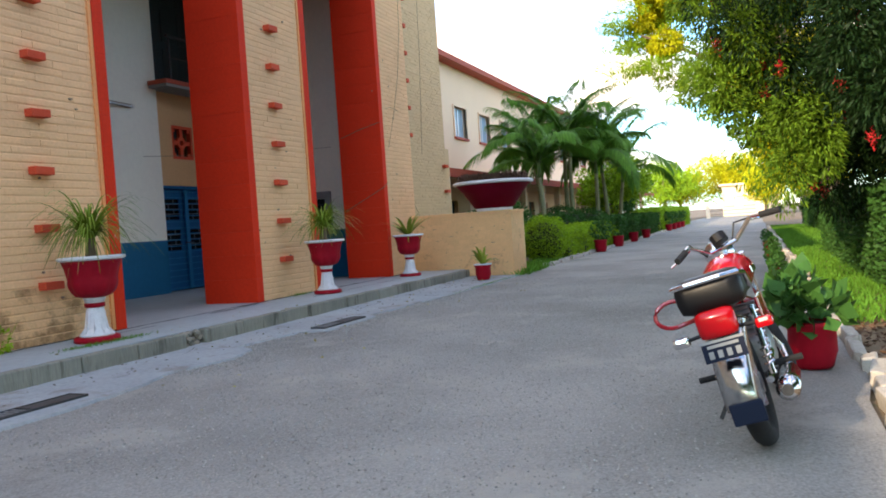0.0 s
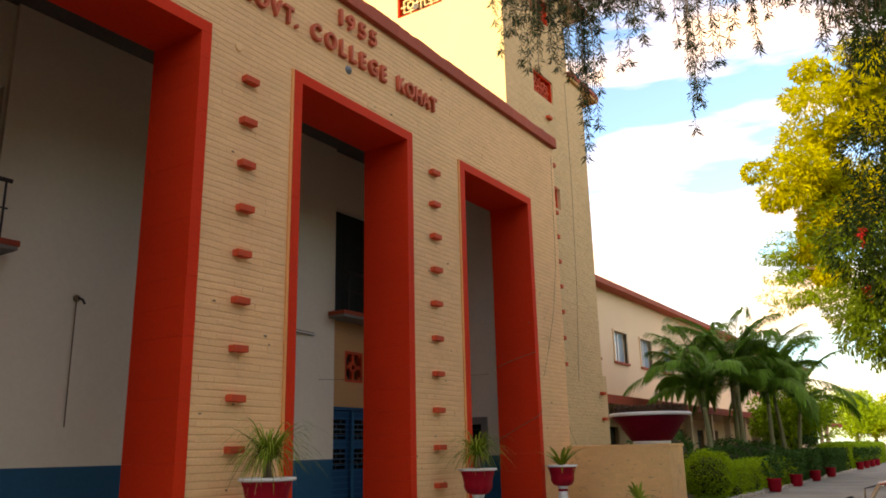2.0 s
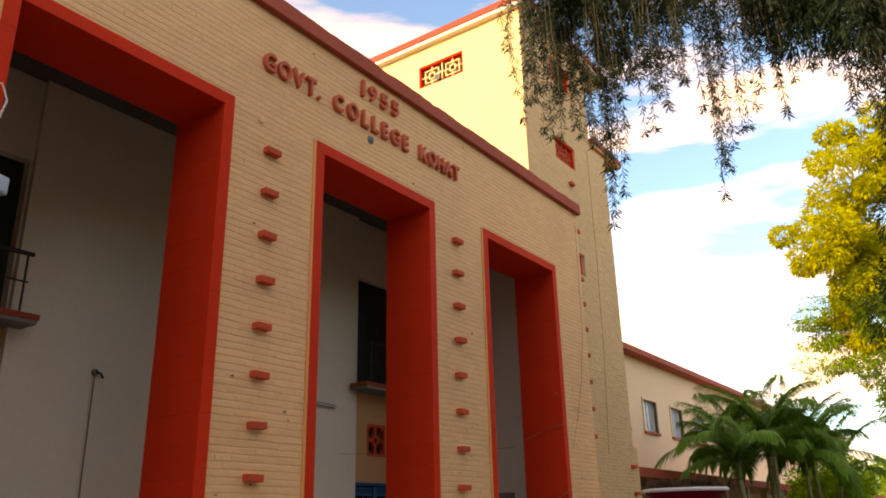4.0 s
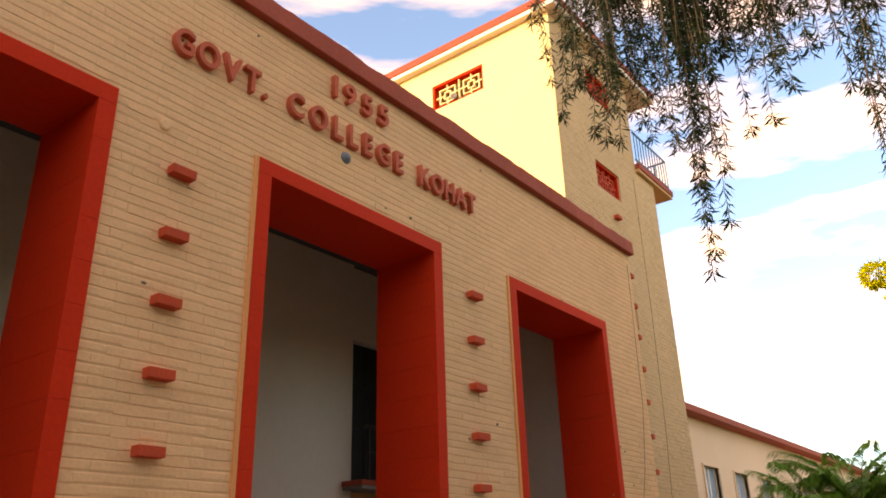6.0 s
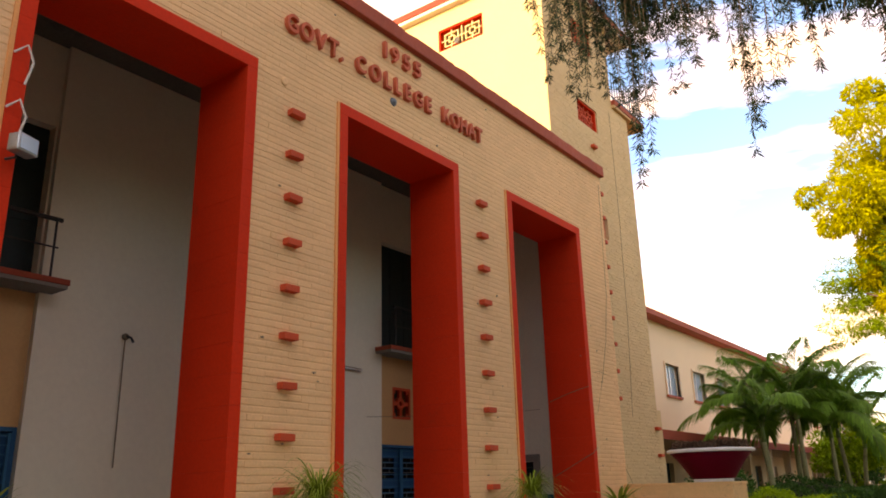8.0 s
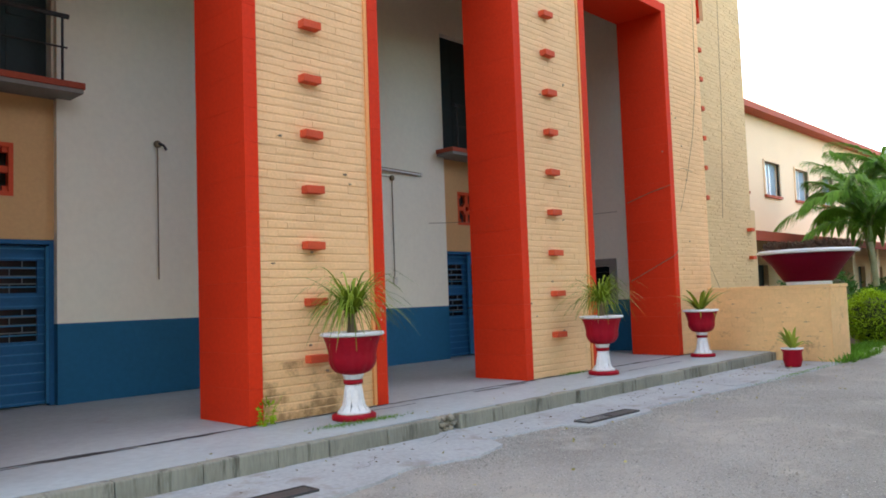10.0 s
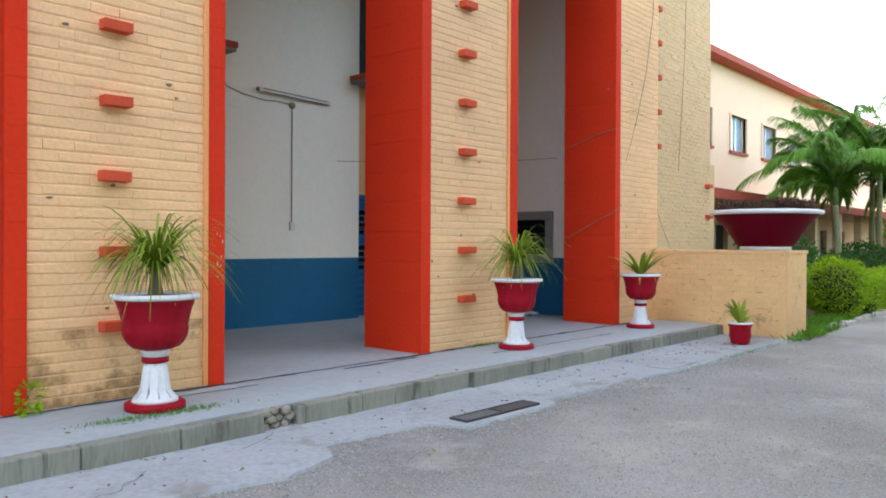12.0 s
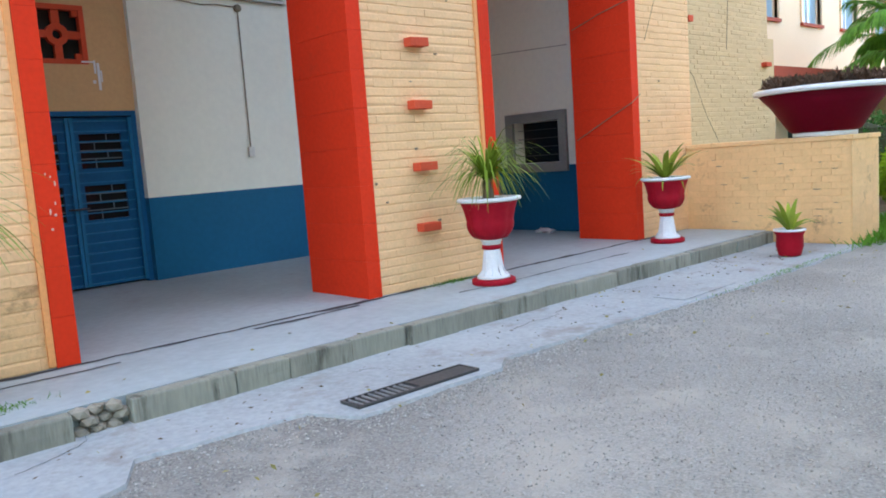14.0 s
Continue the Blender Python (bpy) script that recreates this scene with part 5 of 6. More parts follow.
# ---- palms ----
def palm(x, y, h, seed, fronds=12, reach=3.5):
    rng = np.random.default_rng(seed)
    g = empty("palm_tree", pose(x, y, 0, 0, 0, seed * 40), "feathery green palm with a slim pale trunk", "palm tree", "roadside palms")
    lean = rng.normal(0, 0.12, 2)
    pts = [(lean[0] * s * s, lean[1] * s * s, h * s) for s in np.linspace(0, 1, 9)]
    part("trunk", tube(pts, 0.115, 12, taper=0.65), PALM_TRUNK, g, "slim ringed pale trunk", True)
    top = np.array(pts[-1])
    part("crown_shaft", tube([tuple(top), tuple(top + (0, 0, 0.55))], 0.095, 10, taper=0.5), PALM_SHAFT, g, "smooth green crown shaft", True)
    for i in range(fronds):
        a = 2.4 * i + rng.normal(0, 0.15)
        rise = (1.42, 1.1, 0.7, 1.28, 0.95, 0.45)[i % 6] + rng.normal(0, 0.08)
        L = reach * rng.uniform(0.9, 1.12)
        d, side = np.array((math.cos(a), math.sin(a), 0)), np.array((-math.sin(a), math.cos(a), 0))
        n = 16
        spine = [top + (0, 0, 0.45)]
        for s in np.linspace(0, 1, n)[1:]:
            e = rise - (1.45 if rise < 1.2 else 1.15) * s ** 1.5
            spine.append(spine[-1] + (d * math.cos(e) + np.array((0, 0, math.sin(e)))) * L / n)
        stalk = part("frond", tube([tuple(p) for p in spine], 0.02, 5, taper=0.25), PALM_SHAFT, g)
        c, w, size = [], [], []
        for k in range(1, n - 1):
            for q in np.linspace(0, 0.9, 7):
                p = spine[k] * (1 - q) + spine[k + 1] * q
                s = (k + q) / (n - 1)
                t = spine[k + 1] - spine[k]
                t = t / np.linalg.norm(t)
                for sg in (-1, 1):
                    c.append(p)
                    w.append(sg * side * (0.85 - 0.45 * s) + t * (0.5 + 0.5 * s) + np.array((0, 0, 0.12 - 0.55 * s + rng.normal(0, 0.12))))
                    size.append(0.28 + 0.5 * math.sin(math.pi * min(1, 0.12 + 0.78 * s)))
        # each leaflet is two joined lengths, the outer one hanging
        c, w, size = np.array(c), np.array(w), np.array(size)[:, None]
        w /= np.linalg.norm(w, axis=1, keepdims=True)
        across = np.cross(w, np.array((0, 0, 1.0)) + 0.4 * d)
        across /= np.linalg.norm(across, axis=1, keepdims=True)
        size = size * rng.uniform(0.85, 1.1, size.shape)
        mid = c + w * size * 0.55
        tip = mid + (w * 0.75 + np.array((0, 0, -0.65))) * size * 0.5
        m = len(c)
        v = np.concatenate((c - across * 0.012, c + across * 0.012, mid + across * 0.024, mid - across * 0.024, tip + across * 0.003, tip - across * 0.003))
        o_ = np.arange(m)
        f = np.concatenate((np.stack((o_, o_ + m, o_ + 2 * m, o_ + 3 * m), 1), np.stack((o_ + 3 * m, o_ + 2 * m, o_ + 4 * m, o_ + 5 * m), 1)))
        leaf_part("frond_blade", v, f, PALM_LEAF, stalk)
    return g


PALM_SHAFT = material("smooth_green_palm_shaft", (0.13, 0.20, 0.06), 0.5, 0.15, 2, 12, 0.1)
for i, (x, y, h) in enumerate(((28.0, 0.0, 2.7), (31.0, -0.4, 3.6), (31.6, 0.9, 3.3), (34.0, -0.85, 3.0), (36.0, -0.95, 3.1), (38.3, -1.1, 2.7), (33.2, 0.3, 3.9))):
    palm(x, y, h, i + 1, 12, 2.7 if i == 0 else 3.5)


# ---- trees ----
def limbs(g, segs, mat):
    for name, pts, r, tp in segs:
        part(name, tube(pts, r, 10, taper=tp), mat, g, "", True)


gold = empty("tree", pose(25.0, -9.4, 0), "tall feathery tree with sunlit yellow-green leaves", "tree", "roadside trees")
limbs(gold, [("trunk", [(0, 0, 0), (0.1, 0.3, 2), (0, 0.8, 4), (-0.2, 1.4, 6.5), (-0.3, 1.8, 9)], 0.26, 0.5),
             ("limb", [(0.1, 0.7, 3.6), (0.0, 2.0, 4.8), (-0.1, 3.6, 5.8), (-0.2, 5.2, 6.6)], 0.10, 0.3),
             ("limb", [(-0.1, 1.1, 5.4), (0.5, 2.4, 7.6), (0.4, 3.2, 9.6)], 0.11, 0.4),
             ("limb", [(-0.2, 1.4, 6.2), (0.2, 0.2, 8.2), (0.4, -1.0, 10.0)], 0.11, 0.4)], BARK)
rng = np.random.default_rng(21)
lobes = []
for cx, cy, cz, r, k in ((0.0, 3.5, 11.6, 1.8, 22), (0.3, 1.4, 12.4, 1.9, 18), (-0.4, 5.0, 8.9, 1.6, 24), (0.2, 2.6, 8.6, 1.9, 24), (0.1, 4.1, 7.3, 1.5, 18), (0.4, 1.0, 6.4, 1.9, 20), (0.2, -0.6, 9.5, 2.0, 16), (0.3, 2.0, 5.0, 1.3, 12), (0.3, 2.2, 10.2, 1.5, 14), (0.4, 1.2, 4.0, 1.2, 10)):
    for _ in range(k):
        d = rng.normal(0, 1, 3)
        d = d / np.linalg.norm(d) * r * rng.uniform(0.45, 1.0)
        s = rng.uniform(0.35, 0.62)
        lobes.append((cx + d[0], cy + d[1], cz + d[2], s, s, s * 0.8))
c, w = clump_points(lobes, 620, rng)
w[:, 2] -= 0.6
v, f = leaves(c, w, 0.18, 0.05, rng, 0.5)
leaf_part("crown", v, f, GOLD_LEAF, gold, "feathery yellow-green crown")
lobes = []
for cx, cy, cz, r, k in ((-0.2, 5.5, 7.0, 0.7, 9), (0.0, 4.8, 6.0, 1.1, 14), (0.2, 5.9, 6.0, 0.8, 8), (0.3, 3.4, 4.8, 1.1, 12), (0.1, 4.4, 5.2, 0.8, 8)):
    for _ in range(k):
        d = rng.normal(0, 1, 3)
        d = d / np.linalg.norm(d) * r * rng.uniform(0.45, 1.0)
        s = rng.uniform(0.2, 0.4)
        lobes.append((cx + d[0], cy + d[1], cz + d[2], s, s * 1.3, s * 0.6))
c, w = clump_points(lobes, 200, rng)
w[:, 2] -= 0.5
v, f = leaves(c, w, 0.13, 0.032, rng, 0.5)
leaf_part("low_crown", v, f, HEDGE_LEAF, gold, "greener low boughs")


def brush_strand(top, length, rng, c, w, twig):
    """One weeping shoot: whorls of narrow leaves along a thin twig."""
    p = np.array(top, float)
    drift = rng.normal(0, 0.08, 2)
    n = int(length / 0.011)
    pts = []
    gap = rng.uniform(0.16, 0.26)
    shift = rng.random()
    for i in range(n):
        s = i / n
        q = p + np.array((drift[0] * s + 0.03 * math.sin(7 * s + p[0] * 9), drift[1] * s + 0.02 * math.sin(9 * s + p[1] * 7), -length * s))
        if i % 25 == 0 or i == n - 1:
            pts.append(tuple(q))
        a = i * 2.4
        dens = 0.5 + 0.5 * math.cos(2 * math.pi * (s * length / gap + shift))
        if rng.random() < 0.25 + 0.75 * dens:
            c.append(q)
            w.append((math.cos(a) * 0.85, math.sin(a) * 0.85, -0.75))
        if s > 1 - 0.09 / length:
            for k in (0, 1.2):
                c.append(q)
                w.append((math.cos(a + k), math.sin(a + k), -0.7))
    if len(pts) > 1:
        tube(pts, 0.006, 4, twig, 0.5)


# same tree, two leaf colours: bright for sunlit boughs, dark for the shaded crown
SUNLIT_LEAF = material("sunlit_bough_leaf", (0.15, 0.27, 0.02), 0.55, 0.6, 1.2, 8, 0, island=0.9, translucent=0.45)
SHADED_LEAF = material("shaded_crown_leaf", (0.013, 0.036, 0.008), 0.55, 0.5, 0.6, 8, 0, island=0.9, translucent=0.3)
near = empty("tree", pose(9.5, -10.0, 0), "weeping bottlebrush tree with drooping shoots and red flowers", "tree", "roadside trees")
o = np.array((9.5, -10.0, 0))
limbs(near, [("trunk", [(0, 0, 0), (-0.2, 0.2, 1.4), (-0.3, 0.4, 3.0), (-0.6, 0.9, 5.2)], 0.2, 0.55),
             ("limb", [(-0.5, 0.8, 4.6), (-0.4, 1.8, 7.4), (-0.2, 3.6, 9.6), (-0.4, 6.9, 10.1)], 0.11, 0.25),
             ("limb", [(-0.4, 0.6, 4.0), (-0.8, 1.4, 6.6), (0.2, 2.8, 9.2)], 0.09, 0.35),
             ("limb", [(-0.3, 0.5, 3.2), (1.2, 1.2, 4.6), (2.4, 1.8, 5.4)], 0.09, 0.35),
             ("limb", [(-0.6, 0.9, 5.0), (0.4, 1.2, 6.4), (1.6, 0.8, 7.4)], 0.09, 0.35)], BARK)
rng = np.random.default_rng(33)
c, w, twig = [], [], bmesh.new()
tips = ((-2.0, 8.0, 2), (-2.6, 7.0, 4), (-2.75, 6.75, 5), (-2.95, 6.9, 5), (-3.1, 7.1, 4), (-3.5, 5.4, 5), (-3.56, 5.9, 5), (-3.66, 6.3, 4), (-3.5, 6.6, 3), (-4.0, 6.85, 4), (-4.35, 6.6, 5), (-4.55, 7.2, 4), (-4.85, 6.1, 4), (-5.02, 5.45, 5), (-5.35, 6.2, 4), (-5.55, 6.7, 5), (-5.75, 6.5, 5), (-6.0, 7.2, 5), (-6.3, 6.9, 5), (-6.5, 6.3, 6), (-6.7, 5.9, 7), (-6.95, 5.5, 8), (-7.15, 5.3, 8), (-7.4, 5.1, 8), (-7.65, 5.1, 8))
for y, z, k in tips:
    y, z = y - 0.32, z - 0.12
    x = 9.3 + 0.3 * math.sin(y * 7) - 0.4 * (y > -3.8)
    for i in range(k):
        lift = 0.0 if i == 0 else rng.uniform(0.05, 1.1)
        brush_strand(np.array((x + rng.normal(0, 0.10), y + rng.normal(0, 0.055), 9.8)) - o, 9.8 - z - lift, rng, c, w, twig)
for i in range(190):
    y = rng.uniform(-7.8, -2.4)
    z = 7.75 + rng.normal(0, 0.3) - 0.45 * max(0, -5.9 - y) + 0.5 * max(0, y + 3.4)
    brush_strand(np.array((9.4 + rng.normal(0, 0.5), y, 9.8)) - o, max(0.5, 9.8 - z), rng, c, w, twig)
tagged(part("twig_mass", twig, BARK, near, "thin hanging twigs"), kind="stuff")
v, f = leaves(np.array(c), np.array(w), 0.115, 0.017, rng, 0.25)
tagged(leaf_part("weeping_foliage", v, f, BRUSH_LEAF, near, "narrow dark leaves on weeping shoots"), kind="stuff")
lobes = []
for cx, cy, cz, r, k in ((2.2, 2.7, 4.6, 1.1, 16), (0.6, 2.0, 3.8, 1.3, 20), (-1.0, 1.4, 5.6, 1.2, 12), (1.4, 2.2, 2.7, 1.0, 16), (0.0, 1.4, 2.4, 0.9, 14), (3.2, 1.6, 4.8, 1.5, 18), (3.4, 1.2, 3.0, 1.3, 16), (1.0, 0.4, 5.6, 1.8, 20), (4.4, 2.2, 6.0, 1.4, 12), (2.2, 0.2, 7.0, 1.6, 14), (0.4, 0.8, 3.4, 1.6, 20), (2.4, 1.9, 1.9, 0.8, 14), (2.6, 1.2, 2.6, 1.0, 16), (1.6, 1.0, 1.9, 0.8, 12), (3.0, 0.6, 1.8, 0.9, 12)):
    for _ in range(k):
        d = rng.normal(0, 1, 3)
        d = d / np.linalg.norm(d) * r * rng.uniform(0.3, 1.0)
        s = rng.uniform(0.22, 0.42)
        lobes.append((cx + d[0], cy + d[1], cz + d[2], s, s, s * 1.5))
c, w = clump_points(lobes, 420, rng)
w[:, 2] -= 0.8
v, f = leaves(c, w, 0.095, 0.024, rng, 0.45)
flower_lobes = [q for q in lobes if q[2] < 4.8]
leaf_part("crown", v, f, SHADED_LEAF, near, "dense drooping crown, leaves coloured dark as in shade")
lobes = []
for cx, cy, cz, r, k in ((1.6, 2.9, 2.9, 0.75, 16), (2.0, 3.0, 3.7, 0.9, 18), (1.2, 2.4, 2.0, 0.6, 12)):
    for _ in range(k):
        d = rng.normal(0, 1, 3)
        d = d / np.linalg.norm(d) * r * rng.uniform(0.3, 1.0)
        s = rng.uniform(0.2, 0.36)
        lobes.append((cx + d[0], cy + d[1], cz + d[2], s, s, s * 1.5))
c, w = clump_points(lobes, 380, rng)
w[:, 2] -= 0.8
v, f = leaves(c, w, 0.088, 0.022, rng, 0.45)
leaf_part("lower_bough", v, f, SUNLIT_LEAF, near, "drooping lower boughs, leaves coloured bright as sunlit")
lobes = []
for i in range(240):
    y = rng.uniform(-8.6, -5.9)
    lobes.append((rng.normal(0.0, 0.6), y + 10, rng.uniform(8.1 - 0.9 * (-5.9 - y), 9.9), 0.28, 0.28, 0.5))
for i in range(70):
    lobes.append((rng.normal(0.0, 0.6), rng.uniform(-5.9, -3.0) + 10, rng.uniform(8.75, 9.9), 0.24, 0.24, 0.35))
c, w = clump_points(lobes, 300, rng)
w[:, 2] -= 1.0
v, f = leaves(c, w, 0.13, 0.02, rng, 0.4)
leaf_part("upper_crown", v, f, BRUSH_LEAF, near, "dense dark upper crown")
c = []
for i in range(48):
    x, y, z = flower_lobes[(i * 37) % len(flower_lobes)][:3]
    m = np.array((x - 0.2, y + rng.uniform(0, 0.35), z - rng.uniform(0, 0.3)))
    c.append(m + rng.normal(0, 1, (50, 3)) * (0.025, 0.025, 0.045))
c = np.concatenate(c)
v, f = leaves(c, rng.normal(0, 1, c.shape), 0.055, 0.014, rng, 0.3)
tagged(leaf_part("blossom", v, f, FLOWER_RED, near, "scarlet bottlebrush flowers"), kind="stuff")

# further trees down the road, and the sunlit end of it
def far_tree(x, y, h, r, mat, seed, label, n=70):
    rng = np.random.default_rng(seed)
    g = empty("tree", pose(x, y, 0), label, "tree", "roadside trees")
    limbs(g, [("trunk", [(0, 0, 0), (0.1, 0, h * 0.3), (0, 0.1, h * 0.75)], 0.05 * r + 0.08, 0.5), ("limb", [(0.05, 0, h * 0.35), (r * 0.5, 0.2, h * 0.6)], 0.08, 0.4), ("limb", [(0.05, 0, h * 0.3), (-r * 0.4, r * 0.4, h * 0.6)], 0.08, 0.4)], BARK)
    lobes = []
    for _ in range(n):
        d = rng.normal(0, 1, 3)
        d = d / np.linalg.norm(d) * rng.uniform(0.3, 1.0)
        s = r * rng.uniform(0.16, 0.3)
        lobes.append((d[0] * r, d[1] * r, h * 0.62 + d[2] * h * 0.36, s, s, s))
    c, w = clump_points(lobes, 130, rng)
    v, f = leaves(c, w, 0.05 * r + 0.12, 0.02 * r + 0.05, rng, 0.5)
    leaf_part("crown", v, f, mat, g)
    return g


far_tree(42, -0.2, 4.6, 1.9, HEDGE_LEAF, 1, "rounded green tree beside the far hedge")
far_tree(47, 0.4, 4.2, 1.8, DARK_LEAF, 2, "rounded green tree beside the far hedge")
far_tree(36, -10.5, 7.0, 2.8, GOLD_LEAF, 3, "sunlit yellow-green tree far down the road", 90)
far_tree(50, -10.5, 8.0, 3.2, GOLD_LEAF, 4, "sunlit yellow-green tree far down the road", 90)
far_tree(70, -11, 8.0, 3.6, GOLD_LEAF, 5, "sunlit yellow-green tree far down the road", 90)
far_tree(112, -4, 8.5, 5, GOLD_LEAF, 6, "sunlit yellow-green tree at the road's end", 90)
far_tree(112, -14, 9.0, 6, GOLD_LEAF, 7, "sunlit yellow-green tree at the road's end", 90)
far_tree(100, 3, 7.5, 4, HEDGE_LEAF, 8, "green tree at the road's end", 80)
far_tree(18, -13.5, 7.5, 3.2, DARK_LEAF, 9, "dark green tree behind the garden hedge", 90)
far_tree(30, -15, 8.5, 3.8, DARK_LEAF, 10, "dark green tree behind the garden hedge", 90)
# added row behind the camera, out of view, to dim the porch
for i in range(11):
    far_tree(-42 + 5.2 * i, -15.5 - 1.6 * (i % 2), 11.0 + 0.9 * math.sin(i * 2.1), 4.0 + 0.4 * math.sin(i * 1.3), DARK_LEAF, 40 + i, "unseen added tree in the row blocking low sky from the porch", 120)
# added trees, never in view, holding sunward sky glow off the jambs
for i in range(6):
    far_tree(-34 - 2.5 * (i % 2), -13.0 + 2.5 * i, 12.5 + 0.8 * math.sin(i * 1.7), 3.4, DARK_LEAF, 60 + i, "unseen added tree blocking sky glow from the road's near end", 120)
far_tree(97, -8.5, 5.5, 2.6, GOLD_LEAF, 15, "sunlit yellow-green tree at the road's end", 70)
far_tree(104, 1.5, 6.5, 3.4, GOLD_LEAF, 16, "sunlit yellow-green tree at the road's end", 80)
far_tree(118, -9, 9, 5, GOLD_LEAF, 17, "sunlit yellow-green tree at the road's end", 80)
fb = empty("house", pose(104, -6.6, 0), "small sunlit cream building at the road's end", "house")
part("wall", holed("y", -3.5, 3.0, 0, 3.8, 0, 0.3, [(-2.4, -1.4, 1.0, 2.4), (0.6, 1.6, 1.0, 2.4)]), PEACH, fb)
part("roof", box(-0.4, 6, -3.9, 3.4, 3.8, 4.05), PEACH, fb)
part("back_wall", box(0.3, 6, -3.5, 3.0, 0, 3.8), PEACH, fb)
for y in (-2.4, 0.6):
    w = part("window", box(0.2, 0.24, y, y + 1.0, 1.0, 2.4), PANE, fb)
gate = empty("gate", pose(92, -5, 0), "low iron gate across the far end of the road", "gate")
for y in (-2.6, 2.6):
    part("post", box(-0.2, 0.2, y - 0.2, y + 0.2, 0, 1.6), PEACH, gate)
for z in (0.4, 0.8, 1.2):
    part("rail", tube([(0, -2.4, z), (0, 2.4, z)], 0.03, 6), IRON, gate)

# ---- motorcycle ----
def ring(r, tr, n=32, m=8, bm=None):
    bm = bm or bmesh.new()
    rows_ = [[bm.verts.new(((r + tr * math.cos(b)) * math.cos(a), tr * 1.05 * math.sin(b), (r + tr * math.cos(b)) * math.sin(a))) for b in (2 * math.pi * k / m for k in range(m))] for a in (2 * math.pi * i / n for i in range(n))]
    for i in range(n):
        for k in range(m):
            bm.faces.new((rows_[i][k], rows_[(i + 1) % n][k], rows_[(i + 1) % n][(k + 1) % m], rows_[i][(k + 1) % m]))
    bmesh.ops.recalc_face_normals(bm, faces=bm.faces)
    return bm


def rounded(size, at=(0, 0, 0), bevel=0.03, turn=(0, 0, 0)):
    x, y, z = (s / 2 for s in size)
    bm = box(-x, x, -y, y, -z, z, bevel=bevel)
    bm.transform(pose(*at, *turn))
    return bm


bike = empty("motorcycle", pose(4.02, -7.15, 0, -16, 0, -3.5) @ Matrix.Scale(0.99, 4), "parked red and chrome motorcycle leaning on its side stand", "motorcycle")
for nm, x in (("rear_wheel", 0.0), ("front_wheel", 1.22)):
    tyre = part(nm, ring(0.25, 0.05, 40, 12), RUBBER, bike, "black tyre on a spoked wheel", True)
    tyre.location = (x, 0, 0.30)
    part("rim", ring(0.215, 0.014, 32, 6), CHROME, tyre, "chrome rim", True)
    part("hub", tube([(0, -0.06, 0), (0, 0.06, 0)], 0.05, 14), ENGINE, tyre)
    bm = bmesh.new()
    for k in range(18):
        a = 2 * math.pi * k / 18
        tube([(0.04 * math.cos(a + 0.5), 0.03 * (-1) ** k, 0.04 * math.sin(a + 0.5)), (0.21 * math.cos(a), 0, 0.21 * math.sin(a))], 0.003, 4, bm)
    part("spokes", bm, CHROME, tyre)


def fender(x, r, a0, a1, half, mat, label):
    bm = bmesh.new()
    rows_ = []
    for i in range(17):
        a = a0 + (a1 - a0) * i / 16
        rows_.append([bm.verts.new((x + (r - 0.03 * abs(s) ** 2) * math.cos(a), s * half, 0.30 + (r - 0.03 * abs(s) ** 2) * math.sin(a))) for s in (-1, -0.6, -0.2, 0.2, 0.6, 1)])
    for a, b in zip(rows_, rows_[1:]):
        for k in range(5):
            bm.faces.new((a[k], a[k + 1], b[k + 1], b[k]))
    bmesh.ops.solidify(bm, geom=bm.faces[:], thickness=0.006)
    return part("fender", bm, mat, bike, label, True)


MUD_FLAP = glass("blue_black_mud_flap", (0.008, 0.013, 0.03), 0.6, 0.15)
fender(0.0, 0.35, radians(60), radians(188), 0.092, CHROME, "chrome rear mudguard")
part("mud_flap", rounded((0.02, 0.15, 0.10), (-0.352, 0, 0.245), 0.008, (0, 4, 0)), MUD_FLAP, bike, "black mud flap")
fender(1.22, 0.335, radians(20), radians(150), 0.055, BIKE_RED, "red front mudguard")
part("frame", tube([(0.0, 0, 0.34), (0.35, 0, 0.36), (0.55, 0, 0.30), (0.85, 0, 0.36), (1.0, 0, 0.86)], 0.022, 8), BIKE_BLACK, bike)
part("top_frame", tube([(-0.25, 0, 0.68), (0.2, 0, 0.66), (0.6, 0, 0.72), (1.0, 0, 0.86)], 0.022, 8), BIKE_BLACK, bike)
part("swing_arm", tube([(0, 0.1, 0.30), (0.48, 0.1, 0.36)], 0.018, 8), CHROME, bike)
part("swing_arm", tube([(0, -0.1, 0.30), (0.48, -0.1, 0.36)], 0.018, 8), CHROME, bike)
for y in (-0.12, 0.12):
    spring = part("shock_absorber", tube([(0.02, y, 0.32), (0.10, y, 0.66)], 0.014, 8), CHROME, bike)
    part("spring", tube([(0.025 + 0.0024 * i + 0.026 * math.cos(i * 1.05), y + 0.026 * math.sin(i * 1.05), 0.36 + 0.0058 * i) for i in range(48)], 0.006, 5), CHROME, spring)
    part("fork", tube([(1.22, y * 0.75, 0.30), (1.02, y * 0.75, 0.88)], 0.02, 8), CHROME, bike, "chrome front fork")
tank = bmesh.new()
bmesh.ops.create_uvsphere(tank, u_segments=24, v_segments=14, radius=1)
for v in tank.verts:
    v.co = Vector((0.74 + 0.27 * v.co.x, 0.145 * v.co.y * (1 - 0.2 * (v.co.x < 0)), 0.80 + 0.12 * v.co.z + 0.03 * v.co.x))
tk = part("fuel_tank", tank, BIKE_RED, bike, "glossy red fuel tank", True)
part("filler_cap", tube([(0.78, 0, 0.915), (0.78, 0, 0.945)], 0.035, 14), CHROME, tk)
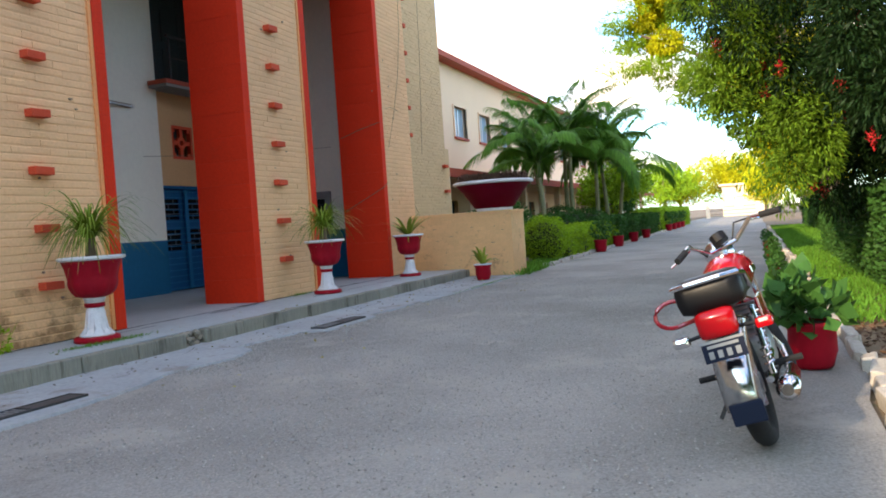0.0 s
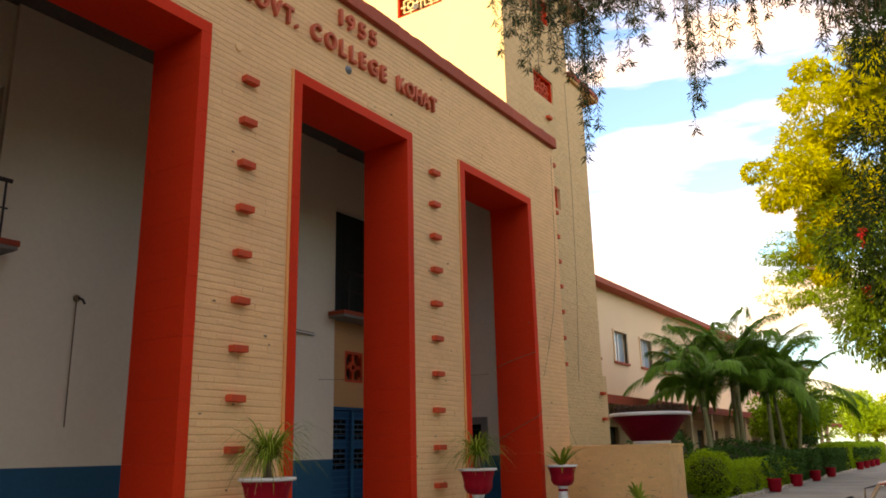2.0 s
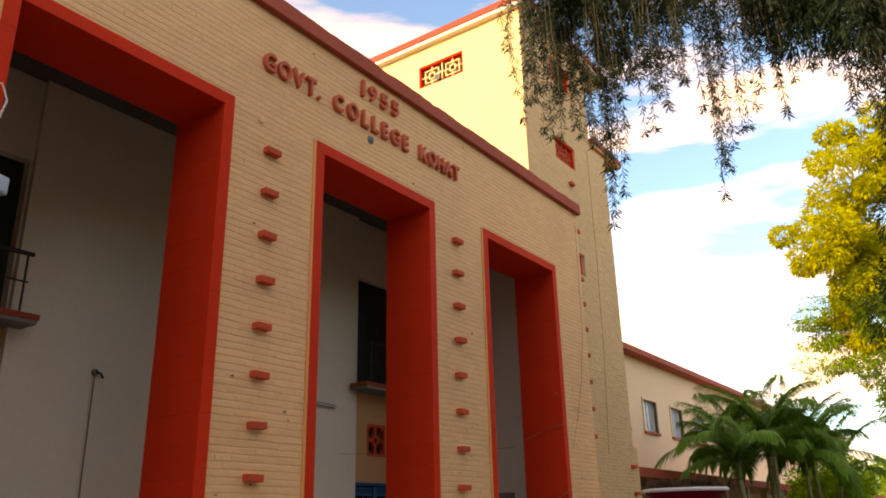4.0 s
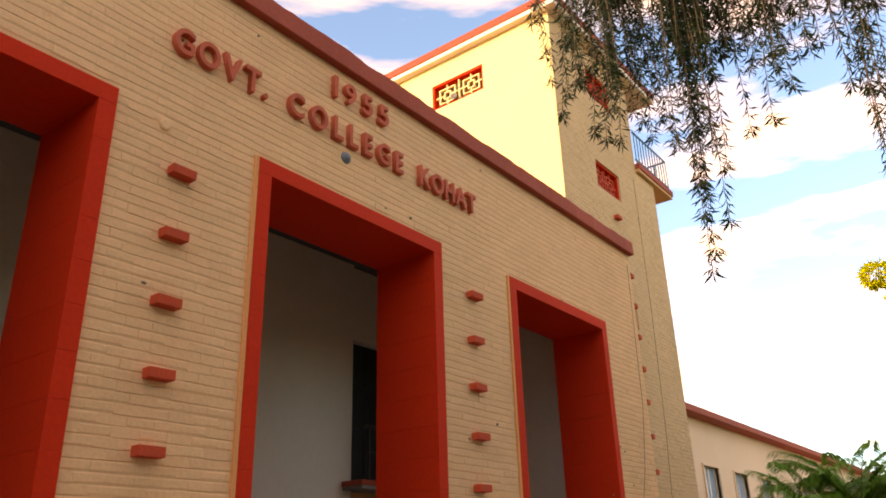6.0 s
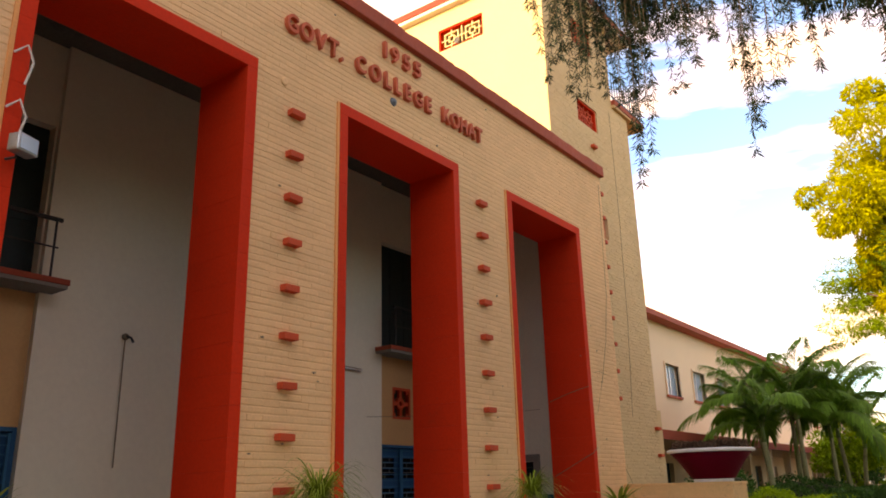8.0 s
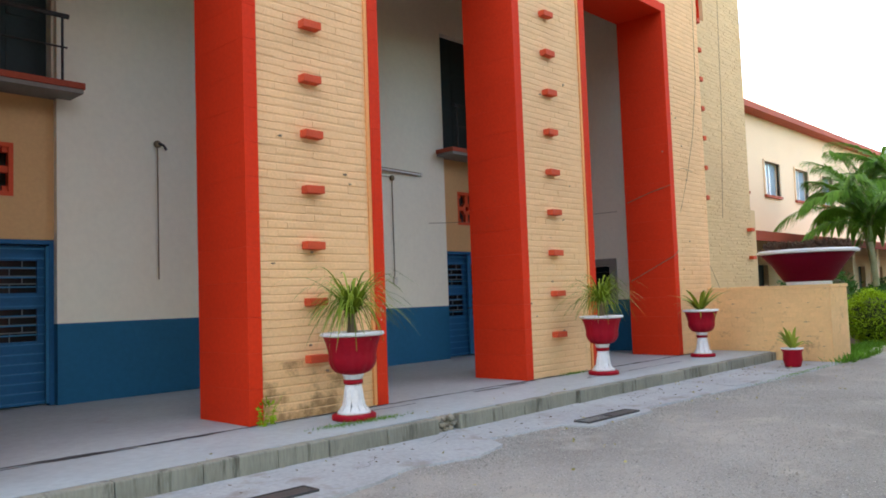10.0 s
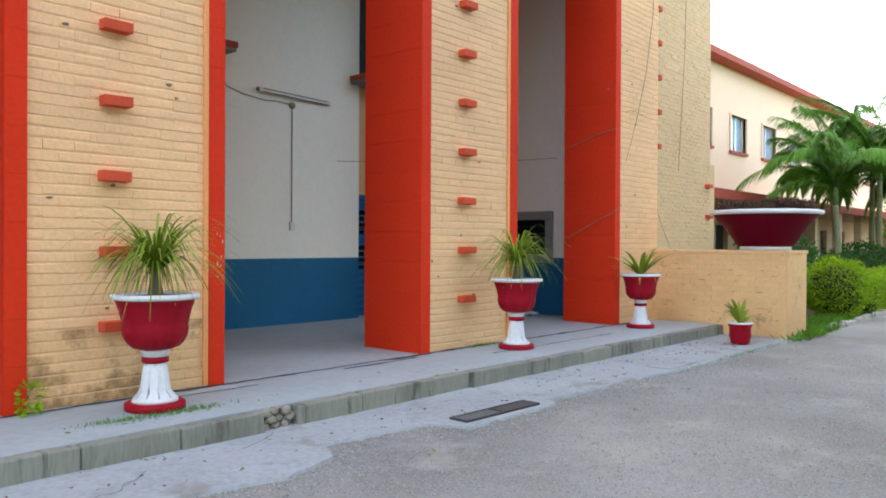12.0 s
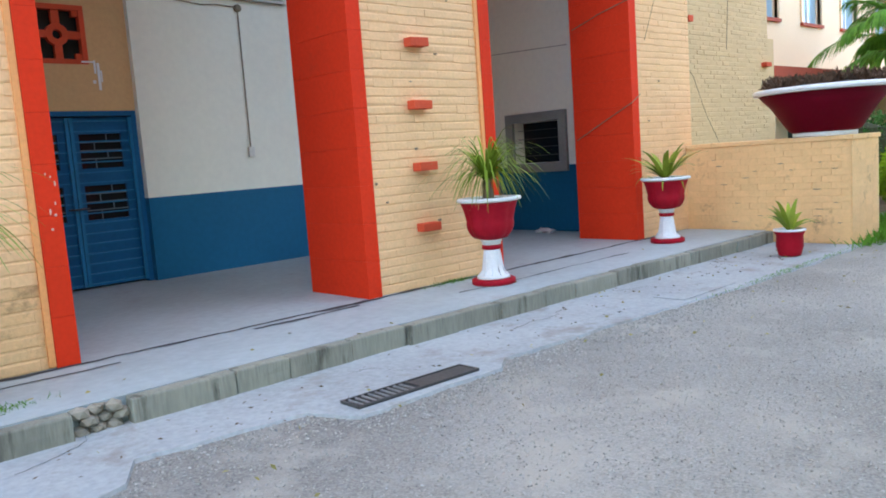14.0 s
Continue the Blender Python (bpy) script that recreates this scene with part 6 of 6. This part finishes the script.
for y in (-0.138, 0.138):
    part("stripe", rounded((0.26, 0.012, 0.04), (0.72, y, 0.80), 0.005), CHROME, tk)
seat = rounded((0.66, 0.25, 0.11), (0.18, 0, 0.765), 0.04)
part("seat", seat, BIKE_BLACK, bike, "black vinyl seat", True)
part("tail_box", rounded((0.26, 0.31, 0.17), (-0.19, 0.0, 0.80), 0.06), BIKE_BLACK, bike, "black padded rear seat end", True)
part("badge", rounded((0.006, 0.09, 0.018), (-0.311, 0.0, 0.80), 0.002), PLATE, bike)
part("grab_rail", tube([(0.1, 0.15, 0.76), (-0.1, 0.16, 0.84), (-0.28, 0.15, 0.86), (-0.34, 0.08, 0.865), (-0.34, -0.08, 0.865), (-0.28, -0.15, 0.86), (-0.1, -0.16, 0.84), (0.1, -0.15, 0.76)], 0.013, 8), CHROME, bike, "chrome grab rail")
part("tail_lamp", rounded((0.10, 0.18, 0.13), (-0.33, 0, 0.665), 0.035), LENS_RED, bike, "red tail lamp lens", True)
for y in (-0.19, 0.19):
    ind = part("indicator", rounded((0.07, 0.08, 0.05), (-0.27, y, 0.61), 0.02), LENS_RED if y < 0 else CHROME, bike)
    part("stalk", tube([(-0.26, y * 0.4, 0.62), (-0.26, y, 0.61)], 0.01, 6), BIKE_BLACK, ind)
pl = part("number_plate", rounded((0.006, 0.19, 0.085), (-0.385, 0, 0.545), 0.002, (0, 10, 0)), MUD_FLAP, bike, "dark number plate with pale bars")
part("plate_edge", rounded((0.005, 0.20, 0.012), (-0.378, 0, 0.592), 0.002, (0, 10, 0)), PLATE, pl)
part("plate_bar", rounded((0.004, 0.14, 0.014), (-0.386, 0, 0.572), 0.001, (0, 10, 0)), PLATE, pl)
for k in range(4):
    part("plate_bar", rounded((0.004, 0.022, 0.034), (-0.391, -0.06 + 0.04 * k, 0.535), 0.001, (0, 10, 0)), PLATE, pl)
part("engine", rounded((0.30, 0.22, 0.22), (0.62, 0, 0.36), 0.05), ENGINE, bike, "cast aluminium engine", True)
cyl = part("cylinder", rounded((0.15, 0.13, 0.2), (0.76, 0, 0.5), 0.01, (0, 25, 0)), ENGINE, bike)
for i in range(7):
    part("cooling_fin", rounded((0.19, 0.17, 0.008), (0.72 + 0.012 * i, 0, 0.42 + 0.027 * i), 0.002, (0, 25, 0)), ENGINE, cyl)
part("exhaust_pipe", tube([(0.84, -0.06, 0.46), (0.92, -0.12, 0.30), (0.70, -0.15, 0.22), (0.3, -0.15, 0.25)], 0.02, 10), CHROME, bike)
part("silencer", tube([(0.35, -0.165, 0.245), (-0.05, -0.18, 0.27), (-0.27, -0.185, 0.29)], 0.052, 16), CHROME, bike, "chrome silencer", True)
part("silencer_tip", tube([(-0.27, -0.185, 0.29), (-0.31, -0.185, 0.293)], 0.026, 12), IRON, bike)
for y in (-0.14, 0.14):
    part("side_panel", rounded((0.26, 0.02, 0.16), (0.36, y, 0.60), 0.009), BIKE_RED, bike, "red side panel")
part("chain_guard", rounded((0.46, 0.02, 0.07), (0.26, 0.13, 0.37), 0.009), BIKE_BLACK, bike)
bar = part("handlebar", tube([(0.82, 0.31, 1.02), (0.91, 0.21, 1.05), (0.98, 0.09, 0.96), (0.98, -0.09, 0.96), (0.91, -0.21, 1.05), (0.82, -0.31, 1.02)], 0.013, 8), CHROME, bike, "chrome handlebar")
for y in (-1, 1):
    part("grip", tube([(0.87, y * 0.25, 1.035), (0.79, y * 0.34, 1.01)], 0.02, 10), RUBBER, bar)
    part("lever", tube([(0.92, y * 0.21, 1.03), (0.88, y * 0.37, 0.99)], 0.007, 6), CHROME, bar)
hl = part("headlamp", lathe([(0.02, 0), (0.07, 0.01), (0.09, 0.06), (0.09, 0.10), (0.085, 0.11)], 22), CHROME, bike, "round chrome headlamp", True)
hl.matrix_basis = pose(1.02, 0, 0.93, 0, 90, 0)
speedo = part("speedometer", tube([(0.97, 0, 0.99), (0.99, 0, 1.04)], 0.05, 16), BIKE_BLACK, bike)
for y in (-0.06, 0.06):
    part("cable", tube([(0.90, y * 4, 1.04), (1.06, y * 2.6, 1.06), (1.08, y, 0.9), (1.0, y, 0.7)], 0.006, 5), BIKE_BLACK, bike)
part("side_stand", tube([(0.48, 0.12, 0.26), (0.42, 0.26, 0.075)], 0.012, 8), IRON, bike)
part("foot_peg", tube([(0.2, 0.12, 0.34), (0.2, 0.26, 0.34)], 0.016, 8), RUBBER, bike)
part("foot_peg", tube([(0.2, -0.12, 0.34), (0.2, -0.26, 0.34)], 0.016, 8), RUBBER, bike)
part("leg_guard", tube([(-0.06, 0.12, 0.79)] + [(-0.08 - 0.03 * math.sin(q), 0.22 + 0.085 * math.sin(q), 0.735 + 0.065 * math.cos(q)) for q in (math.pi * k / 10 for k in range(11))] + [(-0.06, 0.12, 0.68)], 0.011, 8), BIKE_RED, bike, "bent red side guard")

turn = Matrix.Translation((1.0, 0, 0.9)) @ Matrix.Rotation(radians(26), 4, Vector((-0.35, 0, 0.94))) @ Matrix.Translation((-1.0, 0, -0.9))
for ob in (bar, hl, speedo, *(o for o in bike.children if o.name.startswith(("fork", "front_wheel", "cable")) or o.get("label") == "red front mudguard")):
    ob.matrix_basis = turn @ ob.matrix_basis

# ---- edging stones on both sides, kerb stones and near bricks ----
edging = tagged(new("kerb_edging"), "rough whitewashed edging stones along the road", "kerb", kind="structure")
stone = bpy.data.meshes.new("stone")
bm = box(-0.195, 0.195, -0.055, 0.055, -0.06, 0.075, bevel=0.022)
for v in bm.verts:
    v.co += 0.02 * noise.noise_vector(v.co * 9)
bm.to_mesh(stone)
bm.free()
stone.materials.append(WHITE_STONE)
rng = np.random.default_rng(15)
for x0, n, y in ((17.3, 100, -2.36), (4.4, 95, -7.78)):
    for i in range(n):
        ob = new("stone", stone)
        ob.parent = edging
        ob.matrix_basis = pose(x0 + 0.41 * i, y + rng.normal(0, 0.025), rng.normal(0, 0.012), rng.normal(0, 4), rng.normal(0, 4), rng.normal(0, 5) + (180 if i % 2 else 0))

kerb = tagged(new("porch_kerb"), "weathered grey concrete kerb blocks edging the porch", "kerb", kind="structure")
rng = np.random.default_rng(16)
x, made = -6.0, {}
BROKEN = (7.1, 9.9)
KERB_RUBBLE = material("brown_rubble_stone", (0.25, 0.225, 0.175), 0.9, 0.35, 3, 30, 0.6, (0.10, 0.09, 0.06), 0.55, island=0.8)
while x < 15.95:
    L = float(rng.choice((0.42, 0.55, 0.70)))
    L = 0.34 if any(x < q < x + 0.36 for q in BROKEN) else min(L, 16.0 - x)
    key = round(L, 3)
    if key not in made:
        me = bpy.data.meshes.new("kerb_stone")
        bm = kerb_stone(len(made) + 1, L - 0.006)
        bm.to_mesh(me)
        bm.free()
        me.materials.append(KERB)
        made[key] = me
    if L == 0.34:
        for k in range(9):
            w_ = L / 3.4
            bm = bmesh.new()
            bmesh.ops.create_icosphere(bm, subdivisions=1, radius=0.5)
            for v in bm.verts:
                v.co = v.co * (1 + 0.35 * noise.noise(v.co * 2.2 + Vector((k * 3.1 + x, 0, 0))))
                v.co = Vector((v.co.x * w_ * 1.25, max(v.co.y, -0.38) * 0.13, v.co.z * 0.085))
            lump = part("rubble_stone", bm, KERB_RUBBLE, kerb, "broken brown rubble stone")
            lump.location = (x + w_ * (0.5 + k % 3 + 0.5 * (k // 3 % 2)), -1.222 + rng.normal(0, 0.008), 0.035 + 0.055 * (k // 3))
        x += L
        continue
    ob = new("kerb_stone", made[key])
    ob.parent = kerb
    ob.location = (x, -1.30 + rng.normal(0, 0.008), rng.normal(0, 0.003) - 0.002)
    x += L

# chipped paint and mortar crumbs on the piers
CHIP = material("bare_grey_brown_chip", (0.20, 0.15, 0.11), 0.9, 0.3, 5, 50, 0.5)
rng = np.random.default_rng(91)
for i in range(34):
    x = (rng.uniform(5.6, 7.05), rng.uniform(10.15, 11.65), rng.uniform(14.4, 15.4), rng.uniform(5.6, 15.0))[i % 4]
    z = rng.uniform(0.6, 6.2) if i % 4 < 3 else rng.uniform(6.9, 8.6)
    a, b = rng.uniform(0.012, 0.03), rng.uniform(0.008, 0.018)
    pts = [(a * math.cos(t) * rng.uniform(0.6, 1.2), b * math.sin(t) * rng.uniform(0.6, 1.2)) for t in np.linspace(0, 2 * math.pi, 9)[:-1]]
    n = len(pts)
    cv = [(x + p, -0.012, z + q) for p, q in pts] + [(x + p * 1.1, 0.0, z + q * 1.1) for p, q in pts]
    raw("chip", cv, [tuple(range(n))] + [(k, (k + 1) % n, n + (k + 1) % n, n + k) for k in range(n)], CHIP, front)

for i in range(22):
    y, z = rng.uniform(-2.2, -0.3), 0.03 + COURSE * int(rng.integers(3, 14)) - 0.003
    a, b = rng.uniform(0.02, 0.07), rng.uniform(0.003, 0.006)
    pts = [(a * math.cos(t) * rng.uniform(0.7, 1.1), b * math.sin(t) * rng.uniform(0.5, 1.3)) for t in np.linspace(0, 2 * math.pi, 9)[:-1]]
    n = len(pts)
    cv = [(LW - 0.003, y + p, z + q) for p, q in pts] + [(LW + 0.012, y + p * 1.1, z + q * 1.1) for p, q in pts]
    raw("chip", cv, [tuple(range(n))] + [(k, (k + 1) % n, n + (k + 1) % n, n + k) for k in range(n)], CHIP, low)

near_brick = bpy.data.meshes.new("brick")
bm = bmesh.new()
w_, h_, e_ = BRICK, COURSE - 0.003, 0.012
b_ = [bm.verts.new(p) for p in ((0, 0.009, 0), (w_, 0.009, 0), (w_, 0.009, h_), (0, 0.009, h_), (0.0003, 0, e_), (w_ - 0.0003, 0.001, e_), (w_ - 0.0003, 0, h_ - e_), (0.0003, 0.001, h_ - e_))]
bm.faces.new(b_[4:8])
for i in range(4):
    bm.faces.new((b_[i], b_[(i + 1) % 4], b_[4 + (i + 1) % 4], b_[4 + i]))
bm.to_mesh(near_brick)
bm.free()
filled_brick = near_brick.copy()
for q in filled_brick.vertices:
    if q.co.y < 0.005:
        q.co.z = 0.004 if q.co.z < h_ / 2 else h_ - 0.003
filled_brick.materials.append(CREAM_PIECE)
damp_brick = near_brick.copy()
damp_brick.materials.append(CREAM_DAMP)
near_brick.materials.append(CREAM_PIECE)
rng = np.random.default_rng(17)
for x, z in near_spots:
    ob = new("brick", damp_brick if x < 7.2 and z < 0.75 else filled_brick if rng.random() < 0.28 else near_brick)
    ob.parent = front
    ob.matrix_basis = pose(x - 0.0005, -0.004 + rng.normal(0, 0.0008), z, rng.normal(0, 0.7), 0, rng.normal(0, 0.08))
